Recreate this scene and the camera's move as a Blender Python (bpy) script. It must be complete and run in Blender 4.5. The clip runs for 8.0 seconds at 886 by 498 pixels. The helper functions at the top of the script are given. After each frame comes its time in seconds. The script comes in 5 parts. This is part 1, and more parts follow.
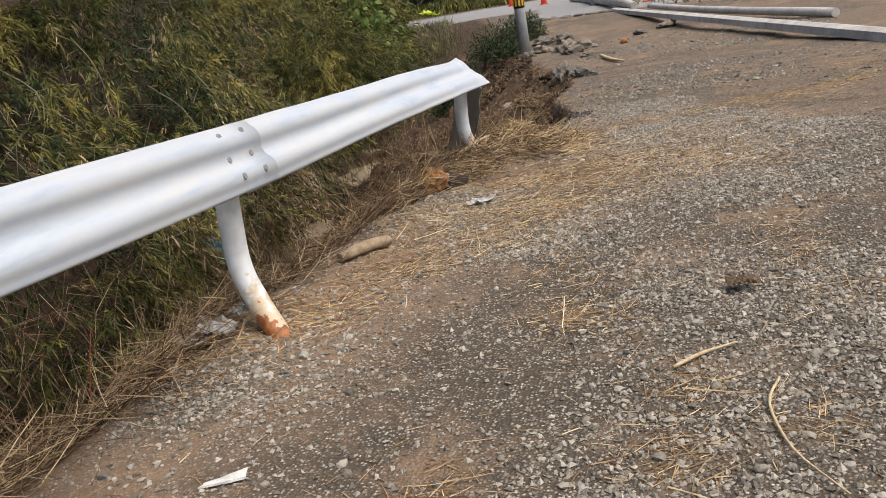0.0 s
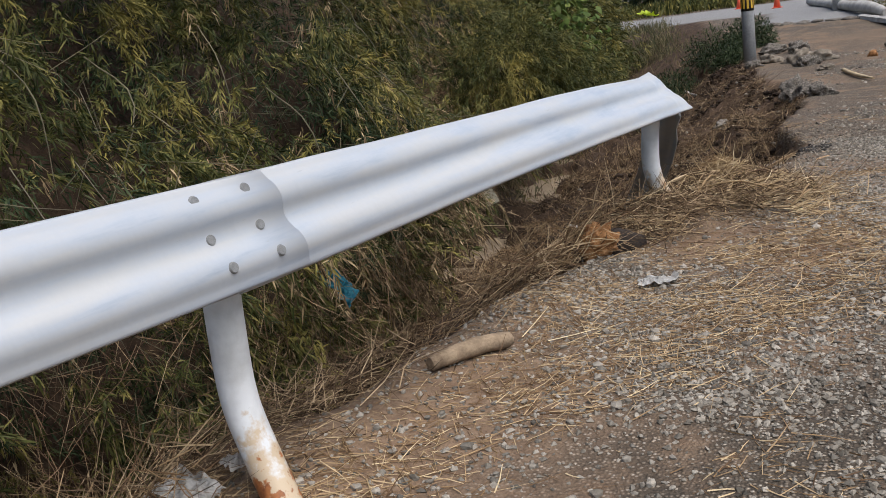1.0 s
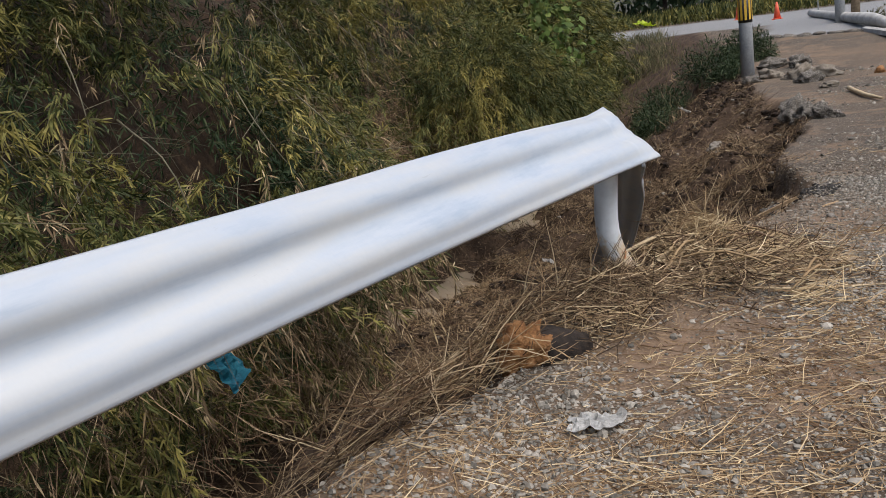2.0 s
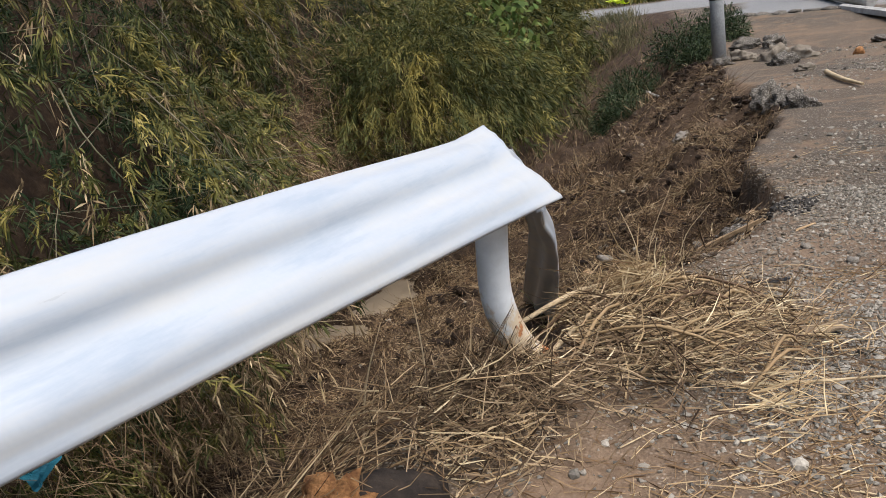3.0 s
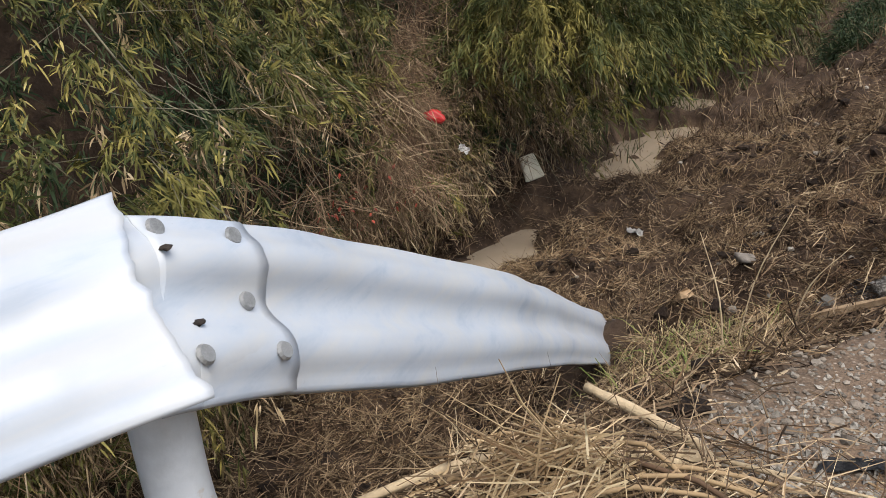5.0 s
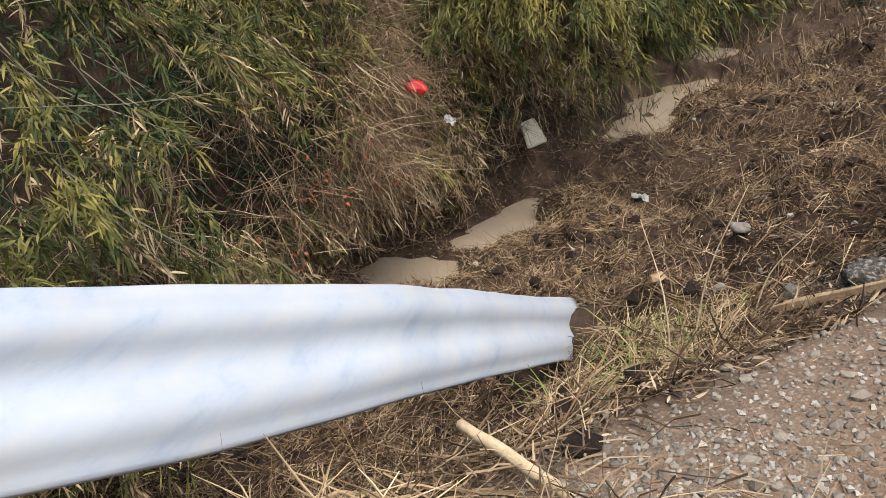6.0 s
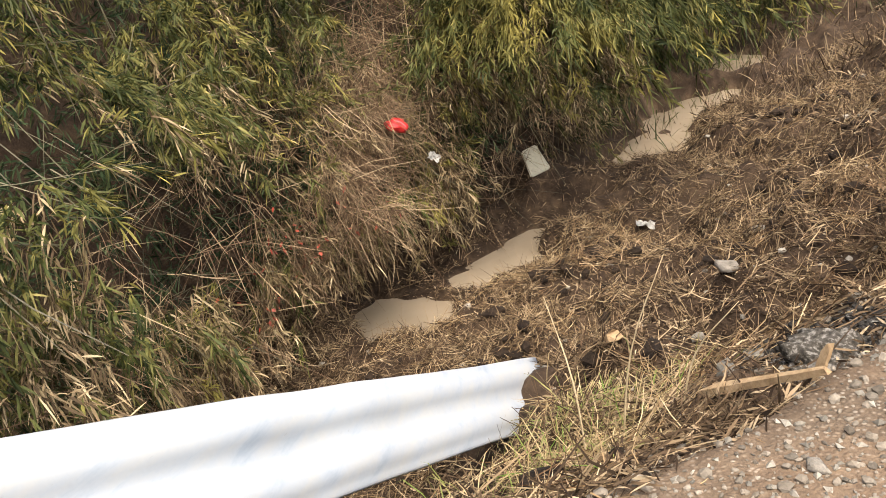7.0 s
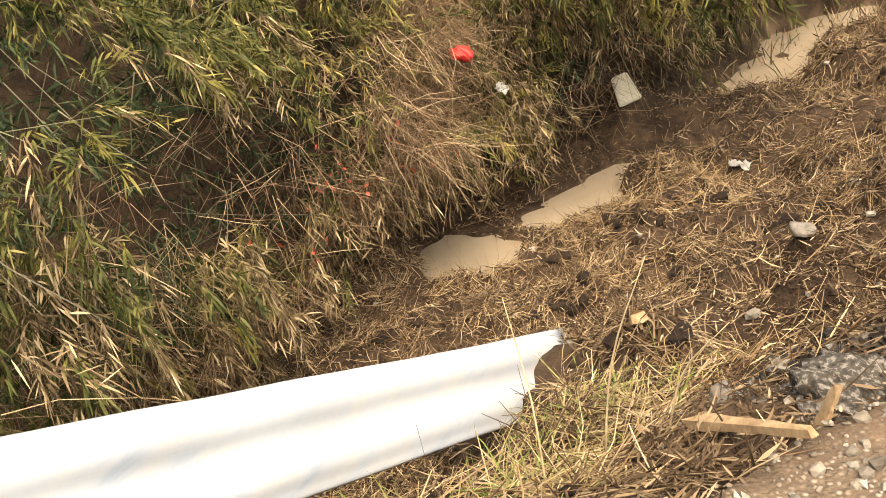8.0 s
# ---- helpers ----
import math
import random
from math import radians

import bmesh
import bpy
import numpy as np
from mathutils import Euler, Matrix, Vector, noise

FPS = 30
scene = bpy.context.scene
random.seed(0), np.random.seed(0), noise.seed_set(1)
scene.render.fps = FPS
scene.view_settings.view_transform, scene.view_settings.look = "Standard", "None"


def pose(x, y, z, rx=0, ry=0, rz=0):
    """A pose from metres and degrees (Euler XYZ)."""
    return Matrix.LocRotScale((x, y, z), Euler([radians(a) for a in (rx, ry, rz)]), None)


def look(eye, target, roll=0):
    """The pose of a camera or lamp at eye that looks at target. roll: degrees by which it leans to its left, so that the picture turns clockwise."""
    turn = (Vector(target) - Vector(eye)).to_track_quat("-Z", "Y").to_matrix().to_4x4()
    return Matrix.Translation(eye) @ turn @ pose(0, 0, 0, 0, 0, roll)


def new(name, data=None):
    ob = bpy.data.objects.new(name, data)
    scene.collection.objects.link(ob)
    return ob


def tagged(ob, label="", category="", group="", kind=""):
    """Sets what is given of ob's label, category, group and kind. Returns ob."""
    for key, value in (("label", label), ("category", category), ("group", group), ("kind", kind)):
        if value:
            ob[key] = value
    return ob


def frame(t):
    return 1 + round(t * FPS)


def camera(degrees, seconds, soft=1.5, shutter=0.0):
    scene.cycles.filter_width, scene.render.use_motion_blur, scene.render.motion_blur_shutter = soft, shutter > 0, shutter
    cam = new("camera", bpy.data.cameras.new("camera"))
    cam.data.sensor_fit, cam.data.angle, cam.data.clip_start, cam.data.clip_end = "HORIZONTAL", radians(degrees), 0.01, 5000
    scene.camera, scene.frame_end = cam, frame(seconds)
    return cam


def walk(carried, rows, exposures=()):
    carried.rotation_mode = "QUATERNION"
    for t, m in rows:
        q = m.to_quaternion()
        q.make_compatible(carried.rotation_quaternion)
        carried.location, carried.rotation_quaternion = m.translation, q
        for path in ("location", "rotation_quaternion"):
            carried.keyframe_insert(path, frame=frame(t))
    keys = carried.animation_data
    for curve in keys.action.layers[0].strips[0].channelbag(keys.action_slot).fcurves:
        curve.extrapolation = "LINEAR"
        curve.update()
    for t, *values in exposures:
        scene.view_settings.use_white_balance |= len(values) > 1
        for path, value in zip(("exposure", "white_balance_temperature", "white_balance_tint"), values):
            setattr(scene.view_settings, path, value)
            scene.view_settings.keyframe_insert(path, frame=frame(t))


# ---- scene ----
cam = camera(54.0, 8.0, soft=0.9)
METRES, EYE, TILT, LEAN, TURN = 8.8, 1.47, -16.3, 9.8, 17.0
ROWS = [
    (0.0, 0.0, 0.0, 0.0, 0.0, 0.0, -0.0),
    (0.5, 0.0158, 0.1052, 0.0295, 7.34, 1.37, -6.37),
    (1.0, 0.0202, 0.1941, 0.0516, 12.98, -0.76, -5.33),
    (1.5, 0.0299, 0.2777, 0.0772, 13.43, 0.16, -5.96),
    (3.0, 0.0667, 0.5091, 0.1437, 11.6, -1.48, -5.26),
    (3.5, 0.0818, 0.5758, 0.1679, 12.59, -0.2, -6.22),
    (4.0, 0.0924, 0.6373, 0.1818, 14.41, -3.93, -8.1),
    (4.5, 0.1118, 0.6876, 0.1949, 21.64, -9.73, -8.22),
    (5.0, 0.1252, 0.7246, 0.2094, 26.73, -10.19, -10.22),
    (6.5, 0.1708, 0.8211, 0.2366, 30.69, -13.75, -5.4),
    (7.0, 0.1875, 0.8548, 0.2502, 32.38, -12.52, -3.78),
    (7.5, 0.1998, 0.8831, 0.257, 35.26, -14.16, -2.22),
    (8.0, 0.2043, 0.9293, 0.2671, 40.93, -18.92, -3.36),
]
walk(cam, [(t, pose(0, 0, EYE, TILT, LEAN, TURN) @ pose(METRES * x, METRES * y, METRES * z, 90 + pitch, roll, yaw)) for t, x, y, z, yaw, pitch, roll in ROWS],
     [(0.0, 1.06, 6950, 11), (1.0, 0.74, 6450, 11), (1.7, 0.74, 6400, 11), (3.5, 1.06, 6550, 10), (4.5, 1.02, 6450, 10), (5.2, 1.05, 6450, 10), (6.5, 1.65, 6700, 10), (7.1, 1.92, 7350, 10), (7.6, 2.2, 8100, 10), (8.0, 2.10, 8500, 10)])

# ---- light ----
world = bpy.data.worlds.new("overcast_sky")
scene.world = world
world.use_nodes = True
sky = world.node_tree.nodes.new("ShaderNodeTexSky")
sky.sky_type, sky.sun_disc = "NISHITA", False
sky.sun_elevation, sky.sun_rotation = radians(66), radians(99)
sky.air_density, sky.dust_density, sky.ozone_density = 1.0, 3.0, 1.0
back = world.node_tree.nodes["Background"]
back.inputs["Strength"].default_value = 0.095
world.node_tree.links.new(sky.outputs["Color"], back.inputs["Color"])
sun = new("sun", bpy.data.lights.new("sun", "SUN"))
sun.data.energy, sun.data.angle, sun.data.color = 1.9, radians(60), (1.0, 0.985, 0.96)
sun.matrix_world = look((7.5, -2, 13.5), (0, 0, 0))


# ---- materials ----
def ramp(nt, stops, fac):
    n = nt.nodes.new("ShaderNodeValToRGB")
    el = n.color_ramp.elements
    while len(el) < len(stops):
        el.new(0.5)
    for e, (p, c) in zip(el, stops):
        e.position, e.color = p, (*c, 1)
    nt.links.new(fac, n.inputs["Fac"])
    return n.outputs["Color"]


def noise_node(nt, scale, detail=6, rough=0.6, vec=None):
    n = nt.nodes.new("ShaderNodeTexNoise")
    n.inputs["Scale"].default_value, n.inputs["Detail"].default_value, n.inputs["Roughness"].default_value = scale, detail, rough
    if vec is not None:
        nt.links.new(vec, n.inputs["Vector"])
    return n.outputs["Fac"]


def mixc(nt, fac, a, b, mode="MIX"):
    n = nt.nodes.new("ShaderNodeMix")
    n.data_type, n.blend_type = "RGBA", mode
    for sock, v in ((n.inputs[0], fac), (n.inputs[6], a), (n.inputs[7], b)):
        if isinstance(v, (int, float)):
            sock.default_value = v
        elif isinstance(v, tuple):
            sock.default_value = (*v, 1)
        else:
            nt.links.new(v, sock)
    return n.outputs[2]


def math_node(nt, op, a, b=0.0, clamp=False):
    n = nt.nodes.new("ShaderNodeMath")
    n.operation, n.use_clamp = op, clamp
    for sock, v in zip(n.inputs, (a, b)):
        if isinstance(v, (int, float)):
            sock.default_value = v
        else:
            nt.links.new(v, sock)
    return n.outputs[0]


def start(name, rough=0.8, metal=0.0):
    m = bpy.data.materials.new(name)
    m.use_nodes = True
    nt = m.node_tree
    b = nt.nodes["Principled BSDF"]
    b.inputs["Roughness"].default_value, b.inputs["Metallic"].default_value = rough, metal
    pos = nt.nodes.new("ShaderNodeNewGeometry")
    return m, nt, b, pos


def bump(nt, b, height, strength, dist=0.01):
    n = nt.nodes.new("ShaderNodeBump")
    n.inputs["Strength"].default_value, n.inputs["Distance"].default_value = strength, dist
    nt.links.new(height, n.inputs["Height"])
    nt.links.new(n.outputs["Normal"], b.inputs["Normal"])


def surface(name, stops, scale, rough=0.8, relief=0.4, fine=9.0, dist=0.01, metal=0.0, island=0.0):
    """A mottled surface: large patches by the stops, a finer grain over them, relief, and a spread of tone from piece to piece."""
    m, nt, b, pos = start(name, rough, metal)
    b.inputs["Specular IOR Level"].default_value = 0.25 if rough > 0.7 else 0.5
    col = ramp(nt, stops, noise_node(nt, scale, 5, 0.6, pos.outputs["Position"]))
    g = noise_node(nt, scale * fine, 4, 0.7, pos.outputs["Position"])
    col = mixc(nt, 0.55, col, ramp(nt, [(0.3, (0.45, 0.45, 0.45)), (0.7, (1, 1, 1))], g), "MULTIPLY")
    if island:
        r = pos.outputs["Random Per Island"]
        lo = 1 - island
        col = mixc(nt, 1.0, col, ramp(nt, [(0.0, (lo, lo, lo)), (1.0, (1, 1, 1))], r), "MULTIPLY")
    nt.links.new(col, b.inputs["Base Color"])
    bump(nt, b, g, relief, dist)
    return m


def blades(name, stops, patch, patch_scale=0.7, rough=0.55, through_light=0.0, clump=0.0):
    """Leaves and stalks: a tone for each blade by the stops, drifting towards another colour in patches."""
    m, nt, b, pos = start(name, rough)
    b.inputs["Specular IOR Level"].default_value = 0.12
    fac = pos.outputs["Random Per Island"]
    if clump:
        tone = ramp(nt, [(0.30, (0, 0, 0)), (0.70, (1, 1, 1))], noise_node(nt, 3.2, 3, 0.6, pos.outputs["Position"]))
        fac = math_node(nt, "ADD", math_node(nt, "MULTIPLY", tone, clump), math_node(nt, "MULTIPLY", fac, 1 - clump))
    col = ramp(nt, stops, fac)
    f = ramp(nt, [(0.52, (0, 0, 0)), (0.68, (1, 1, 1))], noise_node(nt, patch_scale, 4, 0.65, pos.outputs["Position"]))
    col = mixc(nt, math_node(nt, "MULTIPLY", f, 0.8), col, patch)
    g = noise_node(nt, 14, 3, 0.6, pos.outputs["Position"])
    col = mixc(nt, 0.5, col, ramp(nt, [(0.3, (0.5, 0.5, 0.5)), (0.7, (1, 1, 1))], g), "MULTIPLY")
    nt.links.new(col, b.inputs["Base Color"])
    if through_light:
        t = nt.nodes.new("ShaderNodeBsdfTranslucent")
        nt.links.new(col, t.inputs["Color"])
        mx = nt.nodes.new("ShaderNodeMixShader")
        mx.inputs[0].default_value = through_light
        nt.links.new(b.outputs[0], mx.inputs[1])
        nt.links.new(t.outputs[0], mx.inputs[2])
        nt.links.new(mx.outputs[0], nt.nodes["Material Output"].inputs["Surface"])
    return m


def ground_material():
    """Gravel road, asphalt, silt and dark soil, mixed by what lies where (attribute 'zone')."""
    m, nt, b, pos = start("ground", 0.95)
    b.inputs["Specular IOR Level"].default_value = 0.2
    p = pos.outputs["Position"]
    at = nt.nodes.new("ShaderNodeAttribute")
    at.attribute_name = "zone"
    sep = nt.nodes.new("ShaderNodeSeparateColor")
    nt.links.new(at.outputs["Color"], sep.inputs[0])
    v = nt.nodes.new("ShaderNodeTexVoronoi")
    v.inputs["Scale"].default_value = 75
    nt.links.new(p, v.inputs["Vector"])
    sc = nt.nodes.new("ShaderNodeSeparateColor")
    nt.links.new(v.outputs["Color"], sc.inputs[0])
    patches = noise_node(nt, 1.6, 6, 0.65, p)
    grain = noise_node(nt, 60, 4, 0.7, p)
    pebble = ramp(nt, [(0.0, (0.060, 0.046, 0.033)), (0.45, (0.165, 0.130, 0.095)), (0.8, (0.35, 0.29, 0.22)), (1.0, (0.60, 0.53, 0.44))], sc.outputs[0])
    pebble = mixc(nt, ramp(nt, [(0.15, (0, 0, 0)), (0.55, (1, 1, 1))], v.outputs["Distance"]), pebble, (0.075, 0.06, 0.045))
    silt = ramp(nt, [(0.3, (0.14, 0.088, 0.055)), (0.7, (0.29, 0.200, 0.130))], noise_node(nt, 13, 9, 0.75, p))
    gravel = mixc(nt, ramp(nt, [(0.50, (0, 0, 0)), (0.64, (0.8, 0.8, 0.8))], patches), pebble, silt)
    asphalt = ramp(nt, [(0.3, (0.20, 0.195, 0.19)), (0.7, (0.29, 0.285, 0.275))], grain)
    soil = ramp(nt, [(0.28, (0.022, 0.014, 0.009)), (0.5, (0.055, 0.035, 0.022)), (0.72, (0.12, 0.078, 0.046))], noise_node(nt, 5, 8, 0.7, p))
    col = mixc(nt, sep.outputs[0], soil, gravel)
    col = mixc(nt, sep.outputs[1], col, asphalt)
    col = mixc(nt, sep.outputs[2], col, silt)
    nt.links.new(col, b.inputs["Base Color"])
    h = math_node(nt, "ADD", math_node(nt, "MULTIPLY", v.outputs["Distance"], math_node(nt, "MULTIPLY", math_node(nt, "SUBTRACT", sep.outputs[0], sep.outputs[2], True), -0.8)), grain)
    clods = math_node(nt, "MULTIPLY", noise_node(nt, 22, 6, 0.7, p), math_node(nt, "SUBTRACT", 2.2, math_node(nt, "MULTIPLY", sep.outputs[0], 1.9)))
    bump(nt, b, math_node(nt, "ADD", h, clods), 0.9, 0.014)
    return m


def paint_material():
    """White road-rail paint: chalky, with faint grey water streaks, scuffs and specks."""
    m, nt, b, pos = start("white_rail_paint", 0.38)
    p = pos.outputs["Position"]
    st = nt.nodes.new("ShaderNodeMapping")
    st.inputs["Scale"].default_value = (3, 0.8, 7)
    nt.links.new(p, st.inputs["Vector"])
    col = ramp(nt, [(0.30, (0.32, 0.365, 0.42)), (0.44, (0.40, 0.43, 0.465)), (0.62, (0.445, 0.45, 0.445))], noise_node(nt, 2.2, 7, 0.65, st.outputs[0]))
    spots = ramp(nt, [(0.70, (0, 0, 0)), (0.72, (1, 1, 1))], noise_node(nt, 17, 5, 0.6, st.outputs[0]))
    col = mixc(nt, math_node(nt, "MULTIPLY", spots, 0.5), col, (0.33, 0.34, 0.35))
    nt.links.new(col, b.inputs["Base Color"])
    bump(nt, b, noise_node(nt, 7, 4, 0.5, p), 0.12, 0.02)
    return m


def post_material():
    """White painted steel tube, rusted through where it meets the soil."""
    m, nt, b, pos = start("rusted_post_paint", 0.5)
    p = pos.outputs["Position"]
    sep = nt.nodes.new("ShaderNodeSeparateXYZ")
    nt.links.new(p, sep.inputs[0])
    n = noise_node(nt, 13, 6, 0.65, p)
    low = math_node(nt, "MULTIPLY", math_node(nt, "SUBTRACT", 0.30, sep.outputs[2]), 1.35)
    f = math_node(nt, "SUBTRACT", math_node(nt, "ADD", n, low), 0.62)
    rust = ramp(nt, [(0.3, (0.16, 0.05, 0.018)), (0.6, (0.42, 0.16, 0.05))], noise_node(nt, 30, 5, 0.7, p))
    white = ramp(nt, [(0.3, (0.56, 0.56, 0.54)), (0.6, (0.74, 0.745, 0.735))], noise_node(nt, 8, 6, 0.6, p))
    stain = mixc(nt, ramp(nt, [(0.0, (0, 0, 0)), (0.12, (1, 1, 1))], math_node(nt, "ADD", f, 0.14)), white, (0.55, 0.43, 0.29))
    mask = ramp(nt, [(0.06, (0, 0, 0)), (0.10, (1, 1, 1))], f)
    nt.links.new(mixc(nt, mask, stain, rust), b.inputs["Base Color"])
    bump(nt, b, n, 0.25, 0.008)
    return m


M = {}
M["ground"] = ground_material()
M["paint"] = paint_material()
M["post"] = post_material()
M["bolt"] = surface("galvanised_bolt", [(0.3, (0.22, 0.22, 0.21)), (0.7, (0.34, 0.34, 0.33))], 40, 0.55, 0.2, metal=0.3)
# The lowest bamboo tones go near black, putting gap shade into the leaf colour.
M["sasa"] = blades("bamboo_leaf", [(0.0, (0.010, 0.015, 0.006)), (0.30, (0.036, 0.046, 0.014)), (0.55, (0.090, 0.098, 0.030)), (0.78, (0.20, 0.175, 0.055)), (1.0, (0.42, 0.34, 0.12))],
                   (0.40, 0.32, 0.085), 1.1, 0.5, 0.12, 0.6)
M["deadleaf"] = blades("dead_bamboo_leaf", [(0.0, (0.07, 0.045, 0.025)), (0.5, (0.23, 0.16, 0.088)), (0.85, (0.44, 0.325, 0.185)), (1.0, (0.58, 0.46, 0.28))], (0.16, 0.13, 0.05), 1.6, 0.7, 0.1)
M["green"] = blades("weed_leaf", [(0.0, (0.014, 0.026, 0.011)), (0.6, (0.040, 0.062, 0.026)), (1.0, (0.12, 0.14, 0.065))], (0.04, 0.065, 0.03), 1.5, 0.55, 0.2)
M["tuft"] = blades("grass_tuft", [(0.0, (0.13, 0.24, 0.04)), (0.2, (0.24, 0.28, 0.08)), (0.4, (0.34, 0.25, 0.12)), (0.7, (0.44, 0.33, 0.18)), (1.0, (0.58, 0.45, 0.25))], (0.36, 0.27, 0.14), 4.0, 0.6, 0.2)
M["weedgrass"] = blades("dull_weed_grass", [(0.0, (0.03, 0.042, 0.018)), (0.4, (0.09, 0.10, 0.045)), (0.75, (0.19, 0.165, 0.085)), (1.0, (0.34, 0.28, 0.16))], (0.15, 0.11, 0.06), 1.2, 0.7, 0.15)
M["vine"] = blades("vine_leaf", [(0.0, (0.05, 0.085, 0.02)), (0.6, (0.10, 0.15, 0.035)), (1.0, (0.19, 0.23, 0.06))], (0.15, 0.16, 0.04), 1.5, 0.5, 0.2)
M["gold"] = blades("yellowing_leaf", [(0.0, (0.06, 0.065, 0.018)), (0.4, (0.17, 0.155, 0.042)), (0.75, (0.36, 0.29, 0.08)), (1.0, (0.52, 0.42, 0.16))], (0.30, 0.20, 0.075), 1.8, 0.5, 0.15)
M["litter"] = blades("leaf_litter", [(0.0, (0.018, 0.011, 0.007)), (0.4, (0.055, 0.034, 0.020)), (0.75, (0.20, 0.133, 0.078)), (0.92, (0.38, 0.275, 0.17)), (1.0, (0.55, 0.43, 0.28))], (0.09, 0.056, 0.034), 1.4, 0.8)
M["straw"] = blades("dry_straw", [(0.0, (0.10, 0.056, 0.029)), (0.35, (0.22, 0.138, 0.070)), (0.7, (0.41, 0.28, 0.15)), (1.0, (0.64, 0.50, 0.30))], (0.18, 0.105, 0.058), 1.3, 0.65)
M["palestraw"] = blades("pale_straw", [(0.0, (0.18, 0.11, 0.058)), (0.4, (0.38, 0.265, 0.14)), (0.75, (0.56, 0.42, 0.235)), (1.0, (0.74, 0.61, 0.39))], (0.27, 0.165, 0.088), 2.2, 0.6)
M["brownstalk"] = blades("brown_stalk", [(0.0, (0.06, 0.036, 0.021)), (0.45, (0.17, 0.105, 0.062)), (0.8, (0.33, 0.225, 0.135)), (1.0, (0.50, 0.38, 0.23))], (0.13, 0.085, 0.045), 2.0, 0.7)
M["dead"] = blades("dead_grass", [(0.0, (0.035, 0.022, 0.013)), (0.45, (0.14, 0.092, 0.054)), (0.78, (0.34, 0.24, 0.14)), (1.0, (0.52, 0.39, 0.24))], (0.065, 0.039, 0.025), 1.1, 0.8)
M["cane"] = surface("bamboo_cane", [(0.3, (0.10, 0.085, 0.045)), (0.7, (0.26, 0.22, 0.12))], 6, 0.6, 0.2, island=0.6)
M["stone"] = surface("pebble", [(0.3, (0.26, 0.225, 0.175)), (0.55, (0.44, 0.395, 0.325)), (0.8, (0.60, 0.535, 0.44))], 12, 0.9, 0.3, island=0.7)
M["edgestone"] = surface("sandy_pebble", [(0.3, (0.22, 0.175, 0.13)), (0.6, (0.35, 0.295, 0.23)), (0.8, (0.46, 0.40, 0.325))], 12, 0.95, 0.3, island=0.6)
M["soilclod"] = surface("dark_soil_clod", [(0.3, (0.018, 0.011, 0.007)), (0.7, (0.07, 0.045, 0.028))], 20, 1.0, 0.9, 6, 0.02, island=0.5)
M["rock"] = surface("grey_rock", [(0.3, (0.15, 0.13, 0.105)), (0.7, (0.34, 0.30, 0.25))], 14, 0.9, 0.7)
M["clod"] = surface("broken_asphalt", [(0.35, (0.06, 0.052, 0.042)), (0.52, (0.15, 0.13, 0.105)), (0.60, (0.42, 0.38, 0.33))], 55, 0.95, 0.9, 3, 0.02)
M["crumb"] = surface("asphalt_crumb", [(0.35, (0.035, 0.031, 0.027)), (0.58, (0.085, 0.075, 0.064)), (0.66, (0.40, 0.37, 0.33))], 26, 0.95, 0.6, 3, 0.01, island=0.5)
M["sandclod"] = surface("pale_slab", [(0.3, (0.17, 0.14, 0.105)), (0.7, (0.30, 0.255, 0.20))], 5, 0.95, 0.7, 9, 0.02)
M["wood"] = surface("splintered_wood", [(0.3, (0.30, 0.19, 0.10)), (0.55, (0.47, 0.32, 0.18)), (0.8, (0.58, 0.43, 0.27))], 18, 0.8, 0.5, 5)
M["oldwood"] = surface("weathered_wood", [(0.3, (0.20, 0.14, 0.09)), (0.7, (0.42, 0.315, 0.205))], 15, 0.9, 0.6, 5)
M["cutwood"] = surface("raw_orange_heartwood", [(0.35, (0.24, 0.105, 0.04)), (0.6, (0.50, 0.25, 0.10)), (0.75, (0.62, 0.38, 0.19))], 24, 0.85, 0.9, 4, 0.02)
M["bark"] = surface("charred_bark", [(0.3, (0.018, 0.014, 0.012)), (0.7, (0.065, 0.048, 0.036))], 20, 0.9, 0.8)
M["twig"] = surface("pale_branch", [(0.3, (0.42, 0.31, 0.18)), (0.7, (0.64, 0.50, 0.31))], 9, 0.75, 0.4)
M["concrete"] = surface("pole_concrete", [(0.3, (0.33, 0.34, 0.34)), (0.7, (0.46, 0.465, 0.46))], 3, 0.85, 0.25)
M["oldconcrete"] = surface("worn_concrete", [(0.3, (0.34, 0.32, 0.29)), (0.7, (0.56, 0.54, 0.50))], 2.5, 0.9, 0.4)
M["black"] = surface("black_band", [(0.3, (0.018, 0.017, 0.016)), (0.7, (0.03, 0.028, 0.026))], 8, 0.6, 0.1)
M["yellow"] = surface("yellow_band", [(0.3, (0.62, 0.36, 0.03)), (0.7, (0.74, 0.45, 0.05))], 8, 0.5, 0.1)
M["orange"] = surface("cone_plastic", [(0.3, (0.72, 0.085, 0.035)), (0.7, (0.85, 0.13, 0.05))], 5, 0.5, 0.1)
M["lime"] = surface("fluorescent_sheet", [(0.3, (0.62, 0.74, 0.03)), (0.7, (0.75, 0.86, 0.08))], 6, 0.5, 0.1)
M["red"] = surface("red_plastic", [(0.3, (0.55, 0.018, 0.02)), (0.7, (0.72, 0.04, 0.035))], 9, 0.4, 0.15)
M["cream"] = surface("cream_board", [(0.3, (0.62, 0.57, 0.42)), (0.7, (0.78, 0.72, 0.56))], 7, 0.8, 0.3)
M["rag"] = surface("dirty_white_plastic", [(0.3, (0.50, 0.48, 0.44)), (0.7, (0.76, 0.74, 0.70))], 14, 0.7, 0.4)
